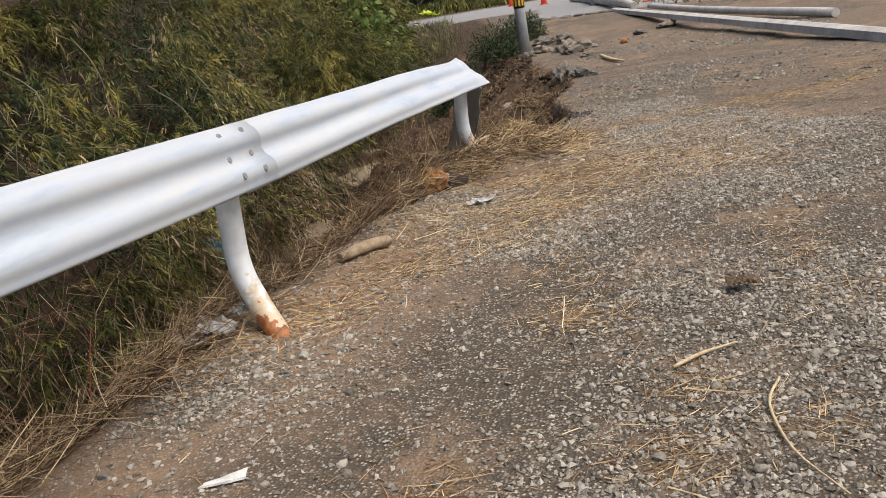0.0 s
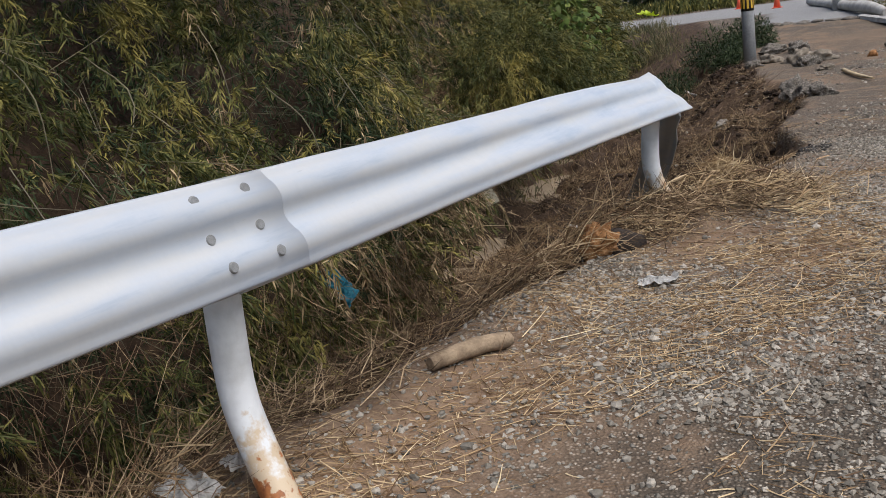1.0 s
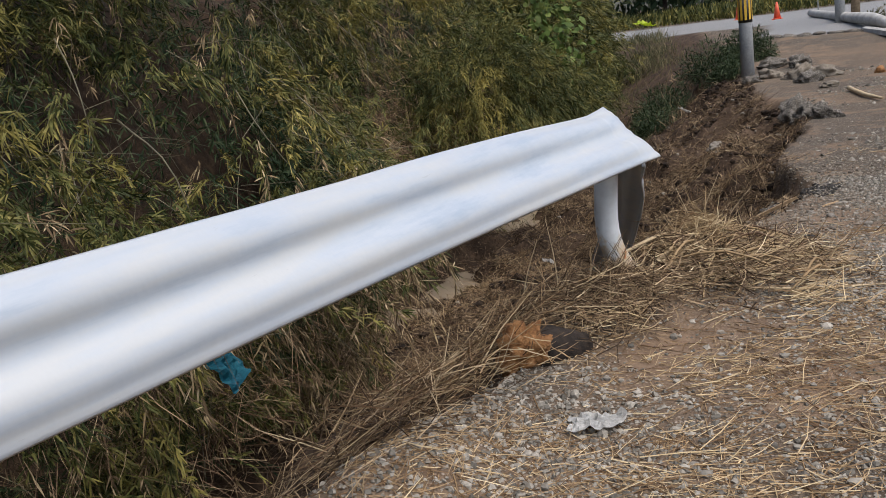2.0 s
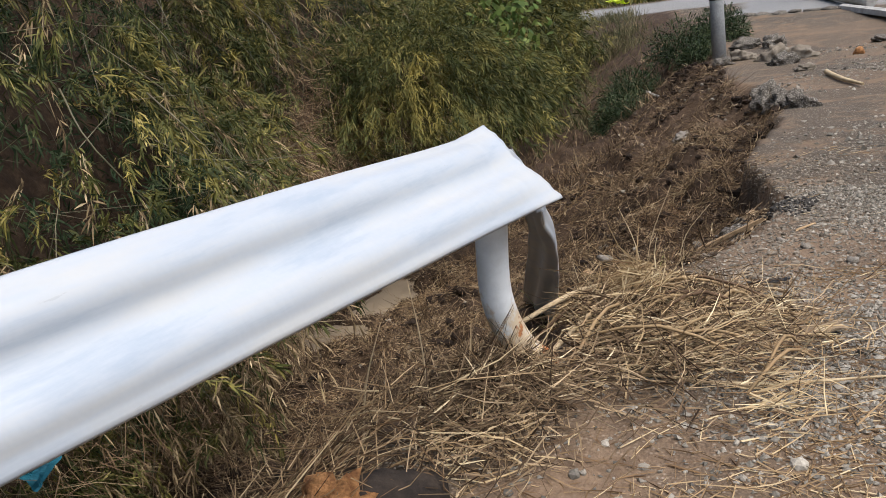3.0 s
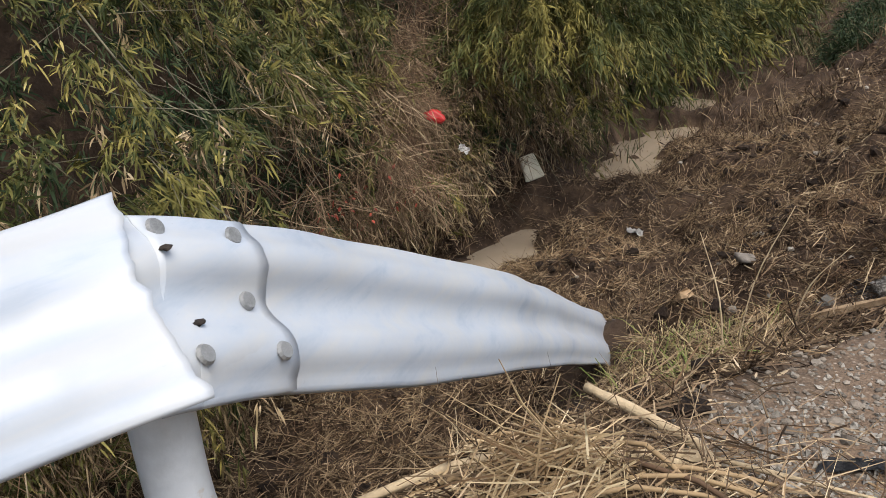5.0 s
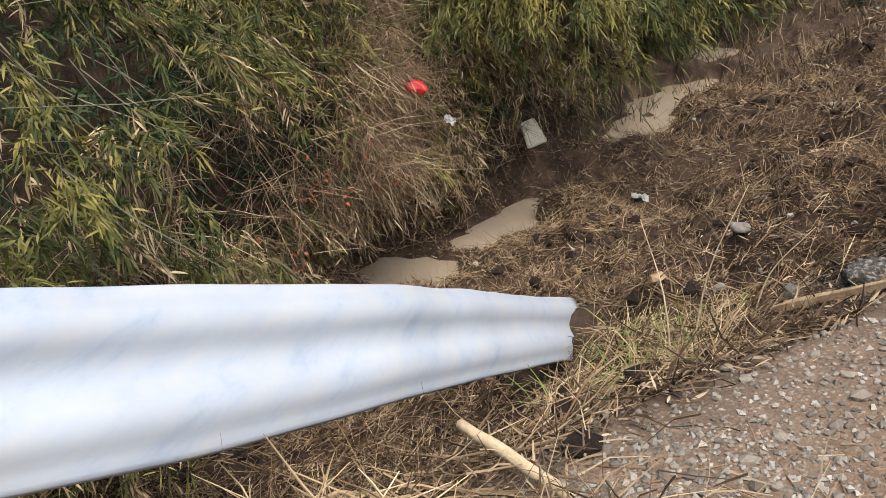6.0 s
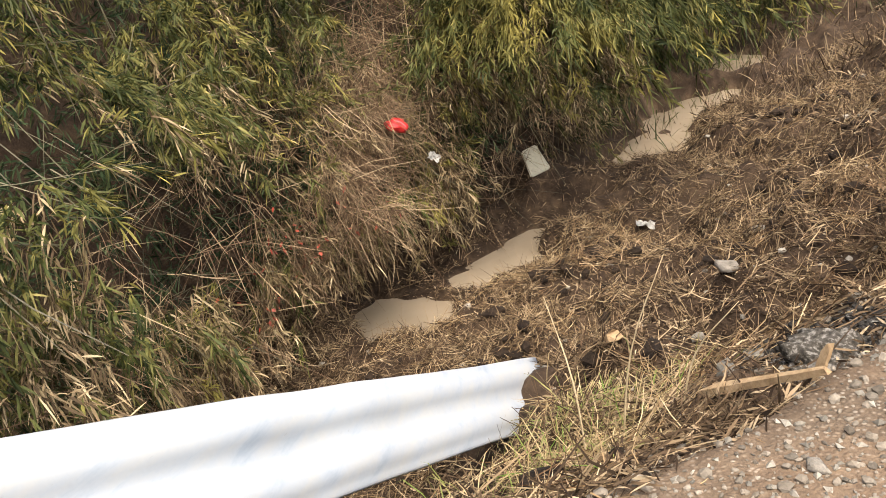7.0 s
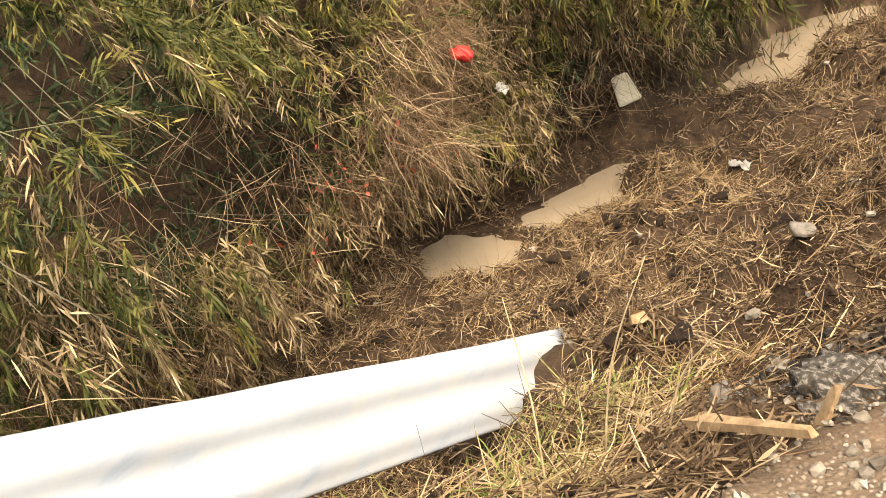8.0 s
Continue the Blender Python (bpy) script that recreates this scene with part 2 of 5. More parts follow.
M["net"] = surface("blue_net", [(0.3, (0.01, 0.13, 0.20)), (0.7, (0.03, 0.27, 0.36))], 9, 0.7, 0.2)
M["berry"] = surface("red_leaf", [(0.3, (0.38, 0.05, 0.025)), (0.7, (0.55, 0.11, 0.05))], 9, 0.6, 0.2, island=0.5)


def water_material():
    m, nt, b, pos = start("muddy_water", 0.22)
    col = ramp(nt, [(0.3, (0.29, 0.225, 0.155)), (0.7, (0.37, 0.295, 0.21))], noise_node(nt, 1.2, 5, 0.6, pos.outputs["Position"]))
    nt.links.new(col, b.inputs["Base Color"])
    bump(nt, b, noise_node(nt, 6, 3, 0.5, pos.outputs["Position"]), 0.04, 0.02)
    return m


M["water"] = water_material()


# ---- builders ----
def mesh_of(name, verts, faces, smooth_faces=False):
    """A mesh from arrays of corners and of equal-sided faces."""
    verts, faces = np.asarray(verts, np.float32).reshape(-1, 3), np.asarray(faces, np.int32)
    k = faces.shape[1]
    me = bpy.data.meshes.new(name)
    me.vertices.add(len(verts))
    me.vertices.foreach_set("co", verts.ravel())
    me.loops.add(faces.size)
    me.loops.foreach_set("vertex_index", faces.ravel())
    me.polygons.add(len(faces))
    me.polygons.foreach_set("loop_start", np.arange(0, faces.size, k, dtype=np.int32))
    me.polygons.foreach_set("loop_total", np.full(len(faces), k, np.int32))
    me.polygons.foreach_set("use_smooth", np.full(len(faces), smooth_faces))
    me.update(calc_edges=True)
    return me


def put(name, me, material, parent=None, label="", category="", group="", kind=""):
    ob = new(name, me)
    if material is not None and not me.materials:
        me.materials.append(material)
    if parent is not None:
        ob.parent = parent
    return tagged(ob, label, category, group, kind)


def part(name, bm, material, parent, label=""):
    """Links a bmesh as one mesh object under a thing or a part."""
    me = bpy.data.meshes.new(name)
    bm.to_mesh(me)
    bm.free()
    return put(name, me, material, parent, label)


def thing(name, label, category, at=(0, 0, 0), turn=(0, 0, 0), group=""):
    ob = new(name)
    ob.matrix_basis = pose(*at, *turn)
    return tagged(ob, label, category, group)


def smooth_bm(bm):
    for f in bm.faces:
        f.smooth = True
    return bm


def spline(points, n):
    """n + 1 places on a smooth line through the points."""
    p = np.asarray(points, float)
    q = np.vstack([2 * p[0] - p[1], p, 2 * p[-1] - p[-2]])
    out = []
    for s in np.linspace(0, len(p) - 1, n + 1):
        i = min(int(s), len(p) - 2)
        u = s - i
        a, b, c, d = q[i:i + 4]
        out.append(0.5 * (2 * b + (c - a) * u + (2 * a - 5 * b + 4 * c - d) * u ** 2 + (3 * b - a - 3 * c + d) * u ** 3))
    return np.array(out)


def tube_bm(points, radii, sides=10, n=None, wobble=0.0, seed=0, caps=True):
    """A tube along a line, with a radius for each given point."""
    rng = np.random.default_rng(seed)
    n = n or 3 * (len(points) - 1)
    line = spline(points, n) if len(points) > 2 else np.linspace(points[0], points[1], n + 1)
    rad = np.interp(np.linspace(0, 1, n + 1), np.linspace(0, 1, len(radii)), radii)
    bm = bmesh.new()
    rings = []
    up = Vector((0.3, 0.9, 0.31))
    for i, c in enumerate(line):
        t = Vector(line[min(i + 1, n)] - line[max(i - 1, 0)]).normalized()
        a = t.cross(up).normalized()
        b = t.cross(a)
        ring = []
        for k in range(sides):
            w = 2 * math.pi * k / sides
            r = rad[i] * (1 + wobble * rng.uniform(-1, 1))
            ring.append(bm.verts.new(Vector(c) + a * (r * math.cos(w)) + b * (r * math.sin(w))))
        rings.append(ring)
    for r0, r1 in zip(rings, rings[1:]):
        for k in range(sides):
            bm.faces.new((r0[k], r0[(k + 1) % sides], r1[(k + 1) % sides], r1[k])).smooth = True
    if caps:
        bm.faces.new(rings[0][::-1])
        bm.faces.new(rings[-1])
    bmesh.ops.recalc_face_normals(bm, faces=bm.faces)
    return bm


def lump_bm(size, seed, subdiv=2, rough=0.25, flat=0.0):
    """A broken lump: a deformed ball with planes knocked off it."""
    rng = np.random.default_rng(seed)
    bm = bmesh.new()
    bmesh.ops.create_icosphere(bm, subdivisions=subdiv, radius=1)
    cuts = [(Vector(rng.normal(size=3)).normalized(), rng.uniform(0.55, 0.85)) for _ in range(7)]
    for v in bm.verts:
        c = v.co.copy()
        for nrm, d in cuts:
            over = c.dot(nrm) - d
            if over > 0:
                c -= nrm * over
        if subdiv > 3:
            c *= 1 + 0.17 * noise.noise(c * 11 + Vector((seed, 0, 0)))
        c *= 1 + rough * noise.noise(c * 2.1 + Vector((seed * 3.1, 0, 0))) + 0.4 * rough * noise.noise(c * 6 + Vector((0, seed, 0)))
        v.co = Vector((c.x * size[0], c.y * size[1], c.z * size[2]))
    return smooth_bm(bm) if not flat else bm


def frame_of(d):
    """Two directions square to each of the directions d."""
    ref = np.where(np.abs(d[:, 2:3]) > 0.9, np.array([[1.0, 0, 0]]), np.array([[0, 0, 1.0]]))
    a = np.cross(d, ref)
    a /= np.linalg.norm(a, axis=1, keepdims=True) + 1e-9
    return a, np.cross(d, a)


def unit(v):
    return v / (np.linalg.norm(v, axis=1, keepdims=True) + 1e-9)


def leaf_mesh(name, base, d, length, width, droop, rng):
    """Pointed, bent leaves of four triangles."""
    n = len(base)
    a, b = frame_of(d)
    w = rng.uniform(0, 2 * np.pi, (n, 1))
    side = a * np.cos(w) + b * np.sin(w)
    side[:, 2] *= 0.45
    side = unit(side)
    length, width, droop = length[:, None], width[:, None], droop[:, None]
    down = np.array([[0, 0, -1.0]])
    m1 = base + d * length * 0.35 + down * droop * length * 0.10
    m2 = base + d * length * 0.70 + down * droop * length * 0.40
    tip = base + d * length * 0.97 + down * droop * length * 0.85
    v = np.stack([base, m1 - side * width / 2, m1 + side * width / 2, m2 - side * width * 0.36, m2 + side * width * 0.36, tip], 1)
    f = np.array([[0, 2, 1], [1, 2, 4], [1, 4, 3], [3, 4, 5]])
    return mesh_of(name, v, (np.arange(n)[:, None, None] * 6 + f).reshape(-1, 3))


def stalk_mesh(name, base, d, length, width, bend, rng):
    """Thin three-sided stalks in two bent lengths."""
    n = len(base)
    a, b = frame_of(d)
    w = rng.uniform(0, 2 * np.pi, (n, 1))
    c = a * np.cos(w) + b * np.sin(w)
    rings = []
    for k, (s, taper) in enumerate(((0, 1), (0.5, 0.9), (1.0, 0.4))):
        mid = base + d * (length * s)[:, None] + c * (bend * length * s * s)[:, None]
        for q in range(3):
            ang = 2 * np.pi * q / 3
            rings.append(mid + (a * np.cos(ang) + b * np.sin(ang)) * (width * taper / 2)[:, None])
    v = np.stack(rings, 1)
    f = np.array([[3 * k + q, 3 * k + (q + 1) % 3, 3 * k + 3 + (q + 1) % 3, 3 * k + 3 + q] for k in range(2) for q in range(3)])
    return mesh_of(name, v, (np.arange(n)[:, None, None] * 9 + f).reshape(-1, 4))


ICO = bmesh.new()
bmesh.ops.create_icosphere(ICO, subdivisions=1, radius=1)
ICO_V = np.array([v.co[:] for v in ICO.verts])
ICO_F = np.array([[v.index for v in f.verts] for f in ICO.faces])
ICO.free()


def stone_mesh(name, centre, size, rng):
    """Angular pebbles of twenty faces."""
    n = len(centre)
    v = ICO_V[None] * (1 + rng.uniform(-0.28, 0.28, (n, 12, 1))) * rng.uniform(0.55, 1.15, (n, 1, 3)) * size[:, None, None]
    w = rng.uniform(0, 2 * np.pi, n)
    x, y = v[..., 0] * np.cos(w)[:, None] - v[..., 1] * np.sin(w)[:, None], v[..., 0] * np.sin(w)[:, None] + v[..., 1] * np.cos(w)[:, None]
    v = np.stack([x, y, v[..., 2] * 0.7], -1) + centre[:, None]
    return mesh_of(name, v, (np.arange(n)[:, None, None] * 12 + ICO_F).reshape(-1, 3))


def chip_mesh(name, centre, size, rng):
    """Small sharp chips of eight faces."""
    n = len(centre)
    o = np.array([[1, 0, 0], [0, 1, 0], [-1, 0, 0], [0, -1, 0], [0, 0, 1], [0, 0, -1.0]])
    f = np.array([[0, 1, 4], [1, 2, 4], [2, 3, 4], [3, 0, 4], [1, 0, 5], [2, 1, 5], [3, 2, 5], [0, 3, 5]])
    v = o[None] * rng.uniform(0.5, 1.3, (n, 6, 1)) * size[:, None, None] + rng.normal(0, 0.25, (n, 6, 3)) * size[:, None, None]
    v[..., 2] *= 0.75
    return mesh_of(name, v + centre[:, None], (np.arange(n)[:, None, None] * 6 + f).reshape(-1, 3))


def seated(x, y, lift=0.0):
    """The place on the ground at x, y, raised by lift."""
    return (x, y, float(ground_z(x, y)) + lift)


# ---- ground ----
def smooth(xs, ys, v):
    """Smooth curve through a few heights."""
    v = np.asarray(v, float)
    return sum(np.interp(v + o, xs, ys) for o in (-0.6, -0.3, 0.0, 0.3, 0.6)) / 5


def vnoise(x, y, scale, seed=0):
    """Value noise in -1..1 at so many cells a metre."""
    x, y = np.asarray(x, float) * scale + 31.7 * seed + 500, np.asarray(y, float) * scale + 17.3 * seed + 500
    ix, iy = np.floor(x), np.floor(y)
    fx, fy = x - ix, y - iy
    fx, fy = fx * fx * (3 - 2 * fx), fy * fy * (3 - 2 * fy)

    def h(a, b):
        s = np.sin(a * 127.1 + b * 311.7 + seed * 74.7) * 43758.5453
        return (s - np.floor(s)) * 2 - 1
    return (h(ix, iy) * (1 - fx) + h(ix + 1, iy) * fx) * (1 - fy) + (h(ix, iy + 1) * (1 - fx) + h(ix + 1, iy + 1) * fx) * fy


def edge_x(y):
    """Where the gravel breaks off towards the ditch."""
    return smooth([-60, 0, 3, 4.4, 5.3, 6.4, 8.7, 9.5, 10.2, 11, 12.5, 14, 16.5, 19, 24, 31, 40, 48, 60],
                  [-3.2, -2.75, -2.4, -2.4, -2.35, -2.25, -2.0, -1.85, -1.8, -1.95, -2.45, -2.5, -2.7, -3.9, -5.4, -7.3, -11, -16, -30], y)


def road_z(y):
    return smooth([-60, 0, 3, 6, 7, 8, 9, 10, 12, 17, 24, 32, 38, 60], [0.15, 0.08, 0.06, 0.02, 0.0, -0.05, -0.105, -0.16, -0.20, -0.38, -0.42, -0.12, 0.2, 0.3], y)


def toe_x(y):
    """Foot of the far bank of the ditch."""
    return smooth([-60, 0, 8, 10, 12, 15, 18, 24, 30, 60], [-5.4, -5.4, -5.9, -7.0, -7.6, -7.7, -8.8, -10.8, -12.5, -34], y)


def ground_z(x, y):
    """Height of the one ground sheet: road, slope, ditch and far bank."""
    x, y = np.asarray(x, float), np.asarray(y, float)
    e = edge_x(y) + 0.10 * vnoise(x, y, 1.3, 1) + 0.05 * vnoise(x, y, 4.1, 2)
    r, d, toe = road_z(y), e - x, toe_x(y)
    shallow = np.interp(y, [26, 36], [1, 0.12])
    steep = np.interp(y, [8, 10], [1, 0])
    broken = np.interp(y, [10.6, 11.2, 13.6, 15.0], [0, 1, 1, 0])
    drop = broken * np.interp(d, [0, 0.06, 0.25, 0.6, 1.2, 2.1, 4.0], [0, 0.42, 0.66, 0.76, 0.98, 1.35, 1.95]) + (1 - broken) * (1 - steep) * np.interp(d, [0, 0.08, 0.5, 1.2, 2.1, 2.8, 4.0], [0, 0.12, 0.31, 0.58, 1.05, 1.40, 1.95]) \
        + (1 - broken) * steep * np.interp(d, [0, 0.15, 0.5, 1.0, 1.6, 2.4], [0, 0.08, 0.3, 0.9, 1.55, 1.95])
    z = r - drop * shallow
    z = np.maximum(z, -1.84 + (r + 1.84) * (1 - shallow))
    rough = np.clip(d / 0.4, 0, 1) * shallow
    wild = np.interp(y, [10.4, 11.2], [1.0, 1.8])
    z = z + rough * wild * (0.11 * vnoise(x, y, 1.1, 3) + 0.075 * vnoise(x, y, 3.0, 4) + 0.04 * vnoise(x, y, 7, 5) + 0.018 * vnoise(x, y, 14, 17))
    z = z + (1 - rough) * (0.018 * vnoise(x, y, 0.9, 6) + 0.010 * vnoise(x, y, 3.0, 7))
    up = toe - x + 0.3 * vnoise(x, y, 0.7, 8)
    z = z + np.interp(up, [0, 0.5, 2.2, 5, 14], [0, 0.9, 4.0, 4.6, 6.0]) * np.interp(y, [24, 33], [1, 0.0])
    # hollows in the ditch bottom that hold water
    z = np.where((y > 8.5) & (y < 26), np.maximum(z, -1.92), z)
    ragged = 1 + 0.40 * vnoise(x, y, 2.4, 10) + 0.40 * vnoise(x, y, 6.0, 18)
    for px, py, rx, ry in ((-6.75, 11.52, 0.52, 0.36), (-6.80, 12.85, 0.36, 0.46), (-6.84, 13.58, 0.30, 0.50), (-7.45, 16.2, 0.42, 0.60), (-7.95, 17.6, 0.50, 0.95), (-8.75, 19.4, 0.62, 1.1)):
        z = z - 0.34 * np.exp(-((((x - px) / rx) ** 2 + ((y - py) / ry) ** 2) * ragged) ** 2)
    # mound of dead stalks by the bent post, low berm of debris along the edge
    z = z + 0.11 * np.exp(-(((x + 1.85) / 0.45) ** 2 + ((y - 7.70) / 0.45) ** 2))
    z = z + 0.34 * np.exp(-(((x + 7.35) / 0.40) ** 2 + ((y - 14.02) / 0.35) ** 2))
    z = z + 0.07 * np.exp(-(((x + 2.05) / 0.25) ** 2 + ((y - 6.95) / 0.3) ** 2))
    z = z + 0.06 * np.exp(-((d + 0.05) / 0.25) ** 2) * np.interp(y, [2, 3, 6.5, 8], [0.3, 1, 1, 0]) * (1 + vnoise(x, y, 2.0, 9))
    return z


def axis(*runs):
    """Grid lines: (from, to, step) runs, end to end."""
    return np.concatenate([np.arange(a, b, s) for a, b, s in runs] + [[runs[-1][1]]])


GX = axis((-400, -60, 40), (-60, -16, 2.2), (-16, -8.4, 0.4), (-8.4, -1.2, 0.05), (-1.2, 1.6, 0.10), (1.6, 8, 0.4), (8, 60, 4), (60, 400, 40))
GY = axis((-80, -4, 4), (-4, 1, 0.25), (1, 12, 0.046), (12, 27, 0.14), (27, 46, 0.4), (46, 80, 2), (80, 600, 40))
gx, gy = np.meshgrid(GX, GY)
gz = ground_z(gx, gy)
nx, ny = len(GX), len(GY)
quad = (np.arange(ny - 1)[:, None] * nx + np.arange(nx - 1)[None]).reshape(-1, 1)
ground_me = mesh_of("ground", np.stack([gx, gy, gz], -1), quad + np.array([[0, 1, nx + 1, nx]]), True)
off = edge_x(gy) + 0.10 * vnoise(gx, gy, 1.3, 1) - gx
is_gravel = np.clip(0.5 - off / 0.16 + 0.5 * vnoise(gx, gy, 3, 11), 0, 1)
far_edge = 33.2 + 0.55 * (gx + 7) * -0.45 + 0.35 * vnoise(gx, gy, 0.9, 12)
is_asphalt = np.clip((gy - far_edge) / 0.15, 0, 1) * np.clip((gx + 7.7 + 3.2 * np.clip(gy - 37.5, 0, 20) + 0.5 * vnoise(gx, gy, 0.6, 16)) / 0.5, 0, 1) * np.clip((51 - gy) / 0.4, 0, 1)


def silt_at(x, y):
    """How much brown silt the water left along the road edge."""
    d = edge_x(y) + 0.10 * vnoise(x, y, 1.3, 1) - x
    return np.clip(1.2 - np.abs(d + 0.36) / 0.66, 0, 1) * np.interp(y, [0, 2, 7, 8], [0.6, 1, 1, 0.1]) * np.clip(0.85 + vnoise(x, y, 1.4, 13), 0, 1)


def straw_band(x, y):
    """The drift line of straw and silt that crosses the gravel away from the edge."""
    mid = -1.75 + 0.46 * (y - 4.4)
    return np.exp(-((x - mid) / np.interp(y, [2, 5, 9], [0.35, 0.55, 1.3])) ** 2) * np.interp(y, [2.6, 3.6, 7.5, 11], [0, 1, 1, 0.5])


is_silt = silt_at(gx, gy)
is_silt = np.maximum(is_silt, np.interp(gy, [7.9, 8.5, 9.8, 10.6], [0, 0.85, 0.85, 0]) * np.clip(1.2 - np.abs(gx + 1.2) / 1.1, 0, 1) * np.clip(0.8 + 0.5 * vnoise(gx, gy, 2.1, 15), 0, 1))
is_silt = np.maximum(is_silt, 0.9 * straw_band(gx, gy) * np.clip(0.75 + 0.8 * vnoise(gx, gy, 1.7, 19), 0, 1))
is_silt = np.maximum(is_silt, 0.45 * np.exp(-(((gx + 4.0) / 0.9) ** 2 + ((gy - 17.8) / 1.6) ** 2)))
is_silt = np.maximum(is_silt, np.interp(gy, [14, 18, 31, 33], [0, 0.35, 0.5, 0]) * np.clip(is_gravel, 0, 1) * np.clip(0.7 + vnoise(gx, gy, 0.8, 14), 0, 1))
is_silt = np.maximum(is_silt, 0.9 * np.clip((-1.97 - gz) / 0.05, 0, 1) * (gy < 26))
zone = np.stack([is_gravel, is_asphalt, np.clip(is_silt, 0, 1), np.ones_like(gx)], -1).astype(np.float32)
ground_me.color_attributes.new("zone", "FLOAT_COLOR", "POINT").data.foreach_set("color", zone.ravel())
put("ground", ground_me, M["ground"], None, "broken gravel road with a collapsed shoulder and a muddy ditch", "ground", kind="structure")

# standing muddy water in the ditch
bm = bmesh.new()
WY = np.arange(9.0, 26.1, 0.5)
rows = [[bm.verts.new((x, y, -1.965)) for x in np.linspace(float(toe_x(y)) - 0.3, float(toe_x(y)) + 2.6, 5)] for y in WY]
for r0, r1 in zip(rows, rows[1:]):
    for k in range(4):
        bm.faces.new((r0[k], r0[k + 1], r1[k + 1], r1[k]))
me = bpy.data.meshes.new("water")
bm.to_mesh(me)
bm.free()
put("water", me, M["water"], None, "still tan muddy water along the ditch bottom", "water", kind="structure")


# ---- guard rail ----
def rail_depth(u):
    """How far the rolled face stands out, u down from the top edge: two rounded ridges and a valley."""
    return 0.026 * (0.5 - 0.5 * math.tanh(0.9 * math.cos(4 * math.pi * u / 0.35)) / math.tanh(0.9))


PROFILE = [(0.0, -0.010), (0.004, -0.003)] + [(0.35 * k / 30, rail_depth(0.35 * k / 30)) for k in range(1, 30)] + [(0.346, -0.003), (0.35, -0.010)]


def beam_point(top, low, u, d):
    """A place on the beam's face, u down from its top edge and d out of its back plane, for edges top and low and the beam's run along."""
    t, l = Vector(top[0]), Vector(low[0])
    across = (l - t).normalized()
    along = Vector(top[1])
    out = along.cross(across).normalized()
    if out.x + out.z < 0:
        out = -out
    return t + across * (u * (l - t).length / 0.35) + out * d


def beam_bm(tops, lows, n, dents=0.0, seed=0, out=0.0, depth=(1, 1), torn=0.0):
    """A rolled steel beam between a top edge line and a bottom edge line, 4 mm thick."""
    rng = np.random.default_rng(seed)
    tl, ll = spline(tops, n), spline(lows, n)
    bm = bmesh.new()
    grid = []
    for i in range(n + 1):
        run = tl[min(i + 1, n)] - tl[max(i - 1, 0)]
        row = []
        for u, d in PROFILE:
            f = i / n
            p = beam_point((tl[i], run), (ll[i], run), u, d * float(np.interp(f, np.linspace(0, 1, len(depth)), depth)) + out)
            if f > 0.8 and torn:
                p -= Vector(run).normalized() * (f - 0.8) / 0.2 * torn * (0.5 + 0.5 * noise.noise(Vector((u * 31, seed, 0))) + 0.6 * math.sin(math.pi * u / 0.35))
            p += Vector((1, 0, 1)) * dents * noise.noise(Vector((p.x * 3, p.y * 3, p.z * 3 + seed)))
            row.append(bm.verts.new(p))
        grid.append(row)
    for r0, r1 in zip(grid, grid[1:]):
        for k in range(len(PROFILE) - 1):
            bm.faces.new((r0[k], r0[k + 1], r1[k + 1], r1[k])).smooth = True
    bmesh.ops.recalc_face_normals(bm, faces=bm.faces)
    bmesh.ops.solidify(bm, geom=bm.faces[:], thickness=0.004)
    return bm


def bolt_at(parent, tl, ll, run, u, d):
    """A flat round bolt head on a beam."""
    c = beam_point((tl, run), (ll, run), u, d)
    a = beam_point((tl, run), (ll, run), u, d + 0.05) - c
    bm = bmesh.new()
    q = a.normalized().to_track_quat("Z", "Y").to_matrix().to_4x4()
    bmesh.ops.create_cone(bm, cap_ends=True, segments=14, radius1=0.0175, radius2=0.014, depth=0.006, matrix=Matrix.Translation(c + a.normalized() * 0.003) @ q)
    return part("bolt", bm, M["bolt"], parent, "grey galvanised bolt head")


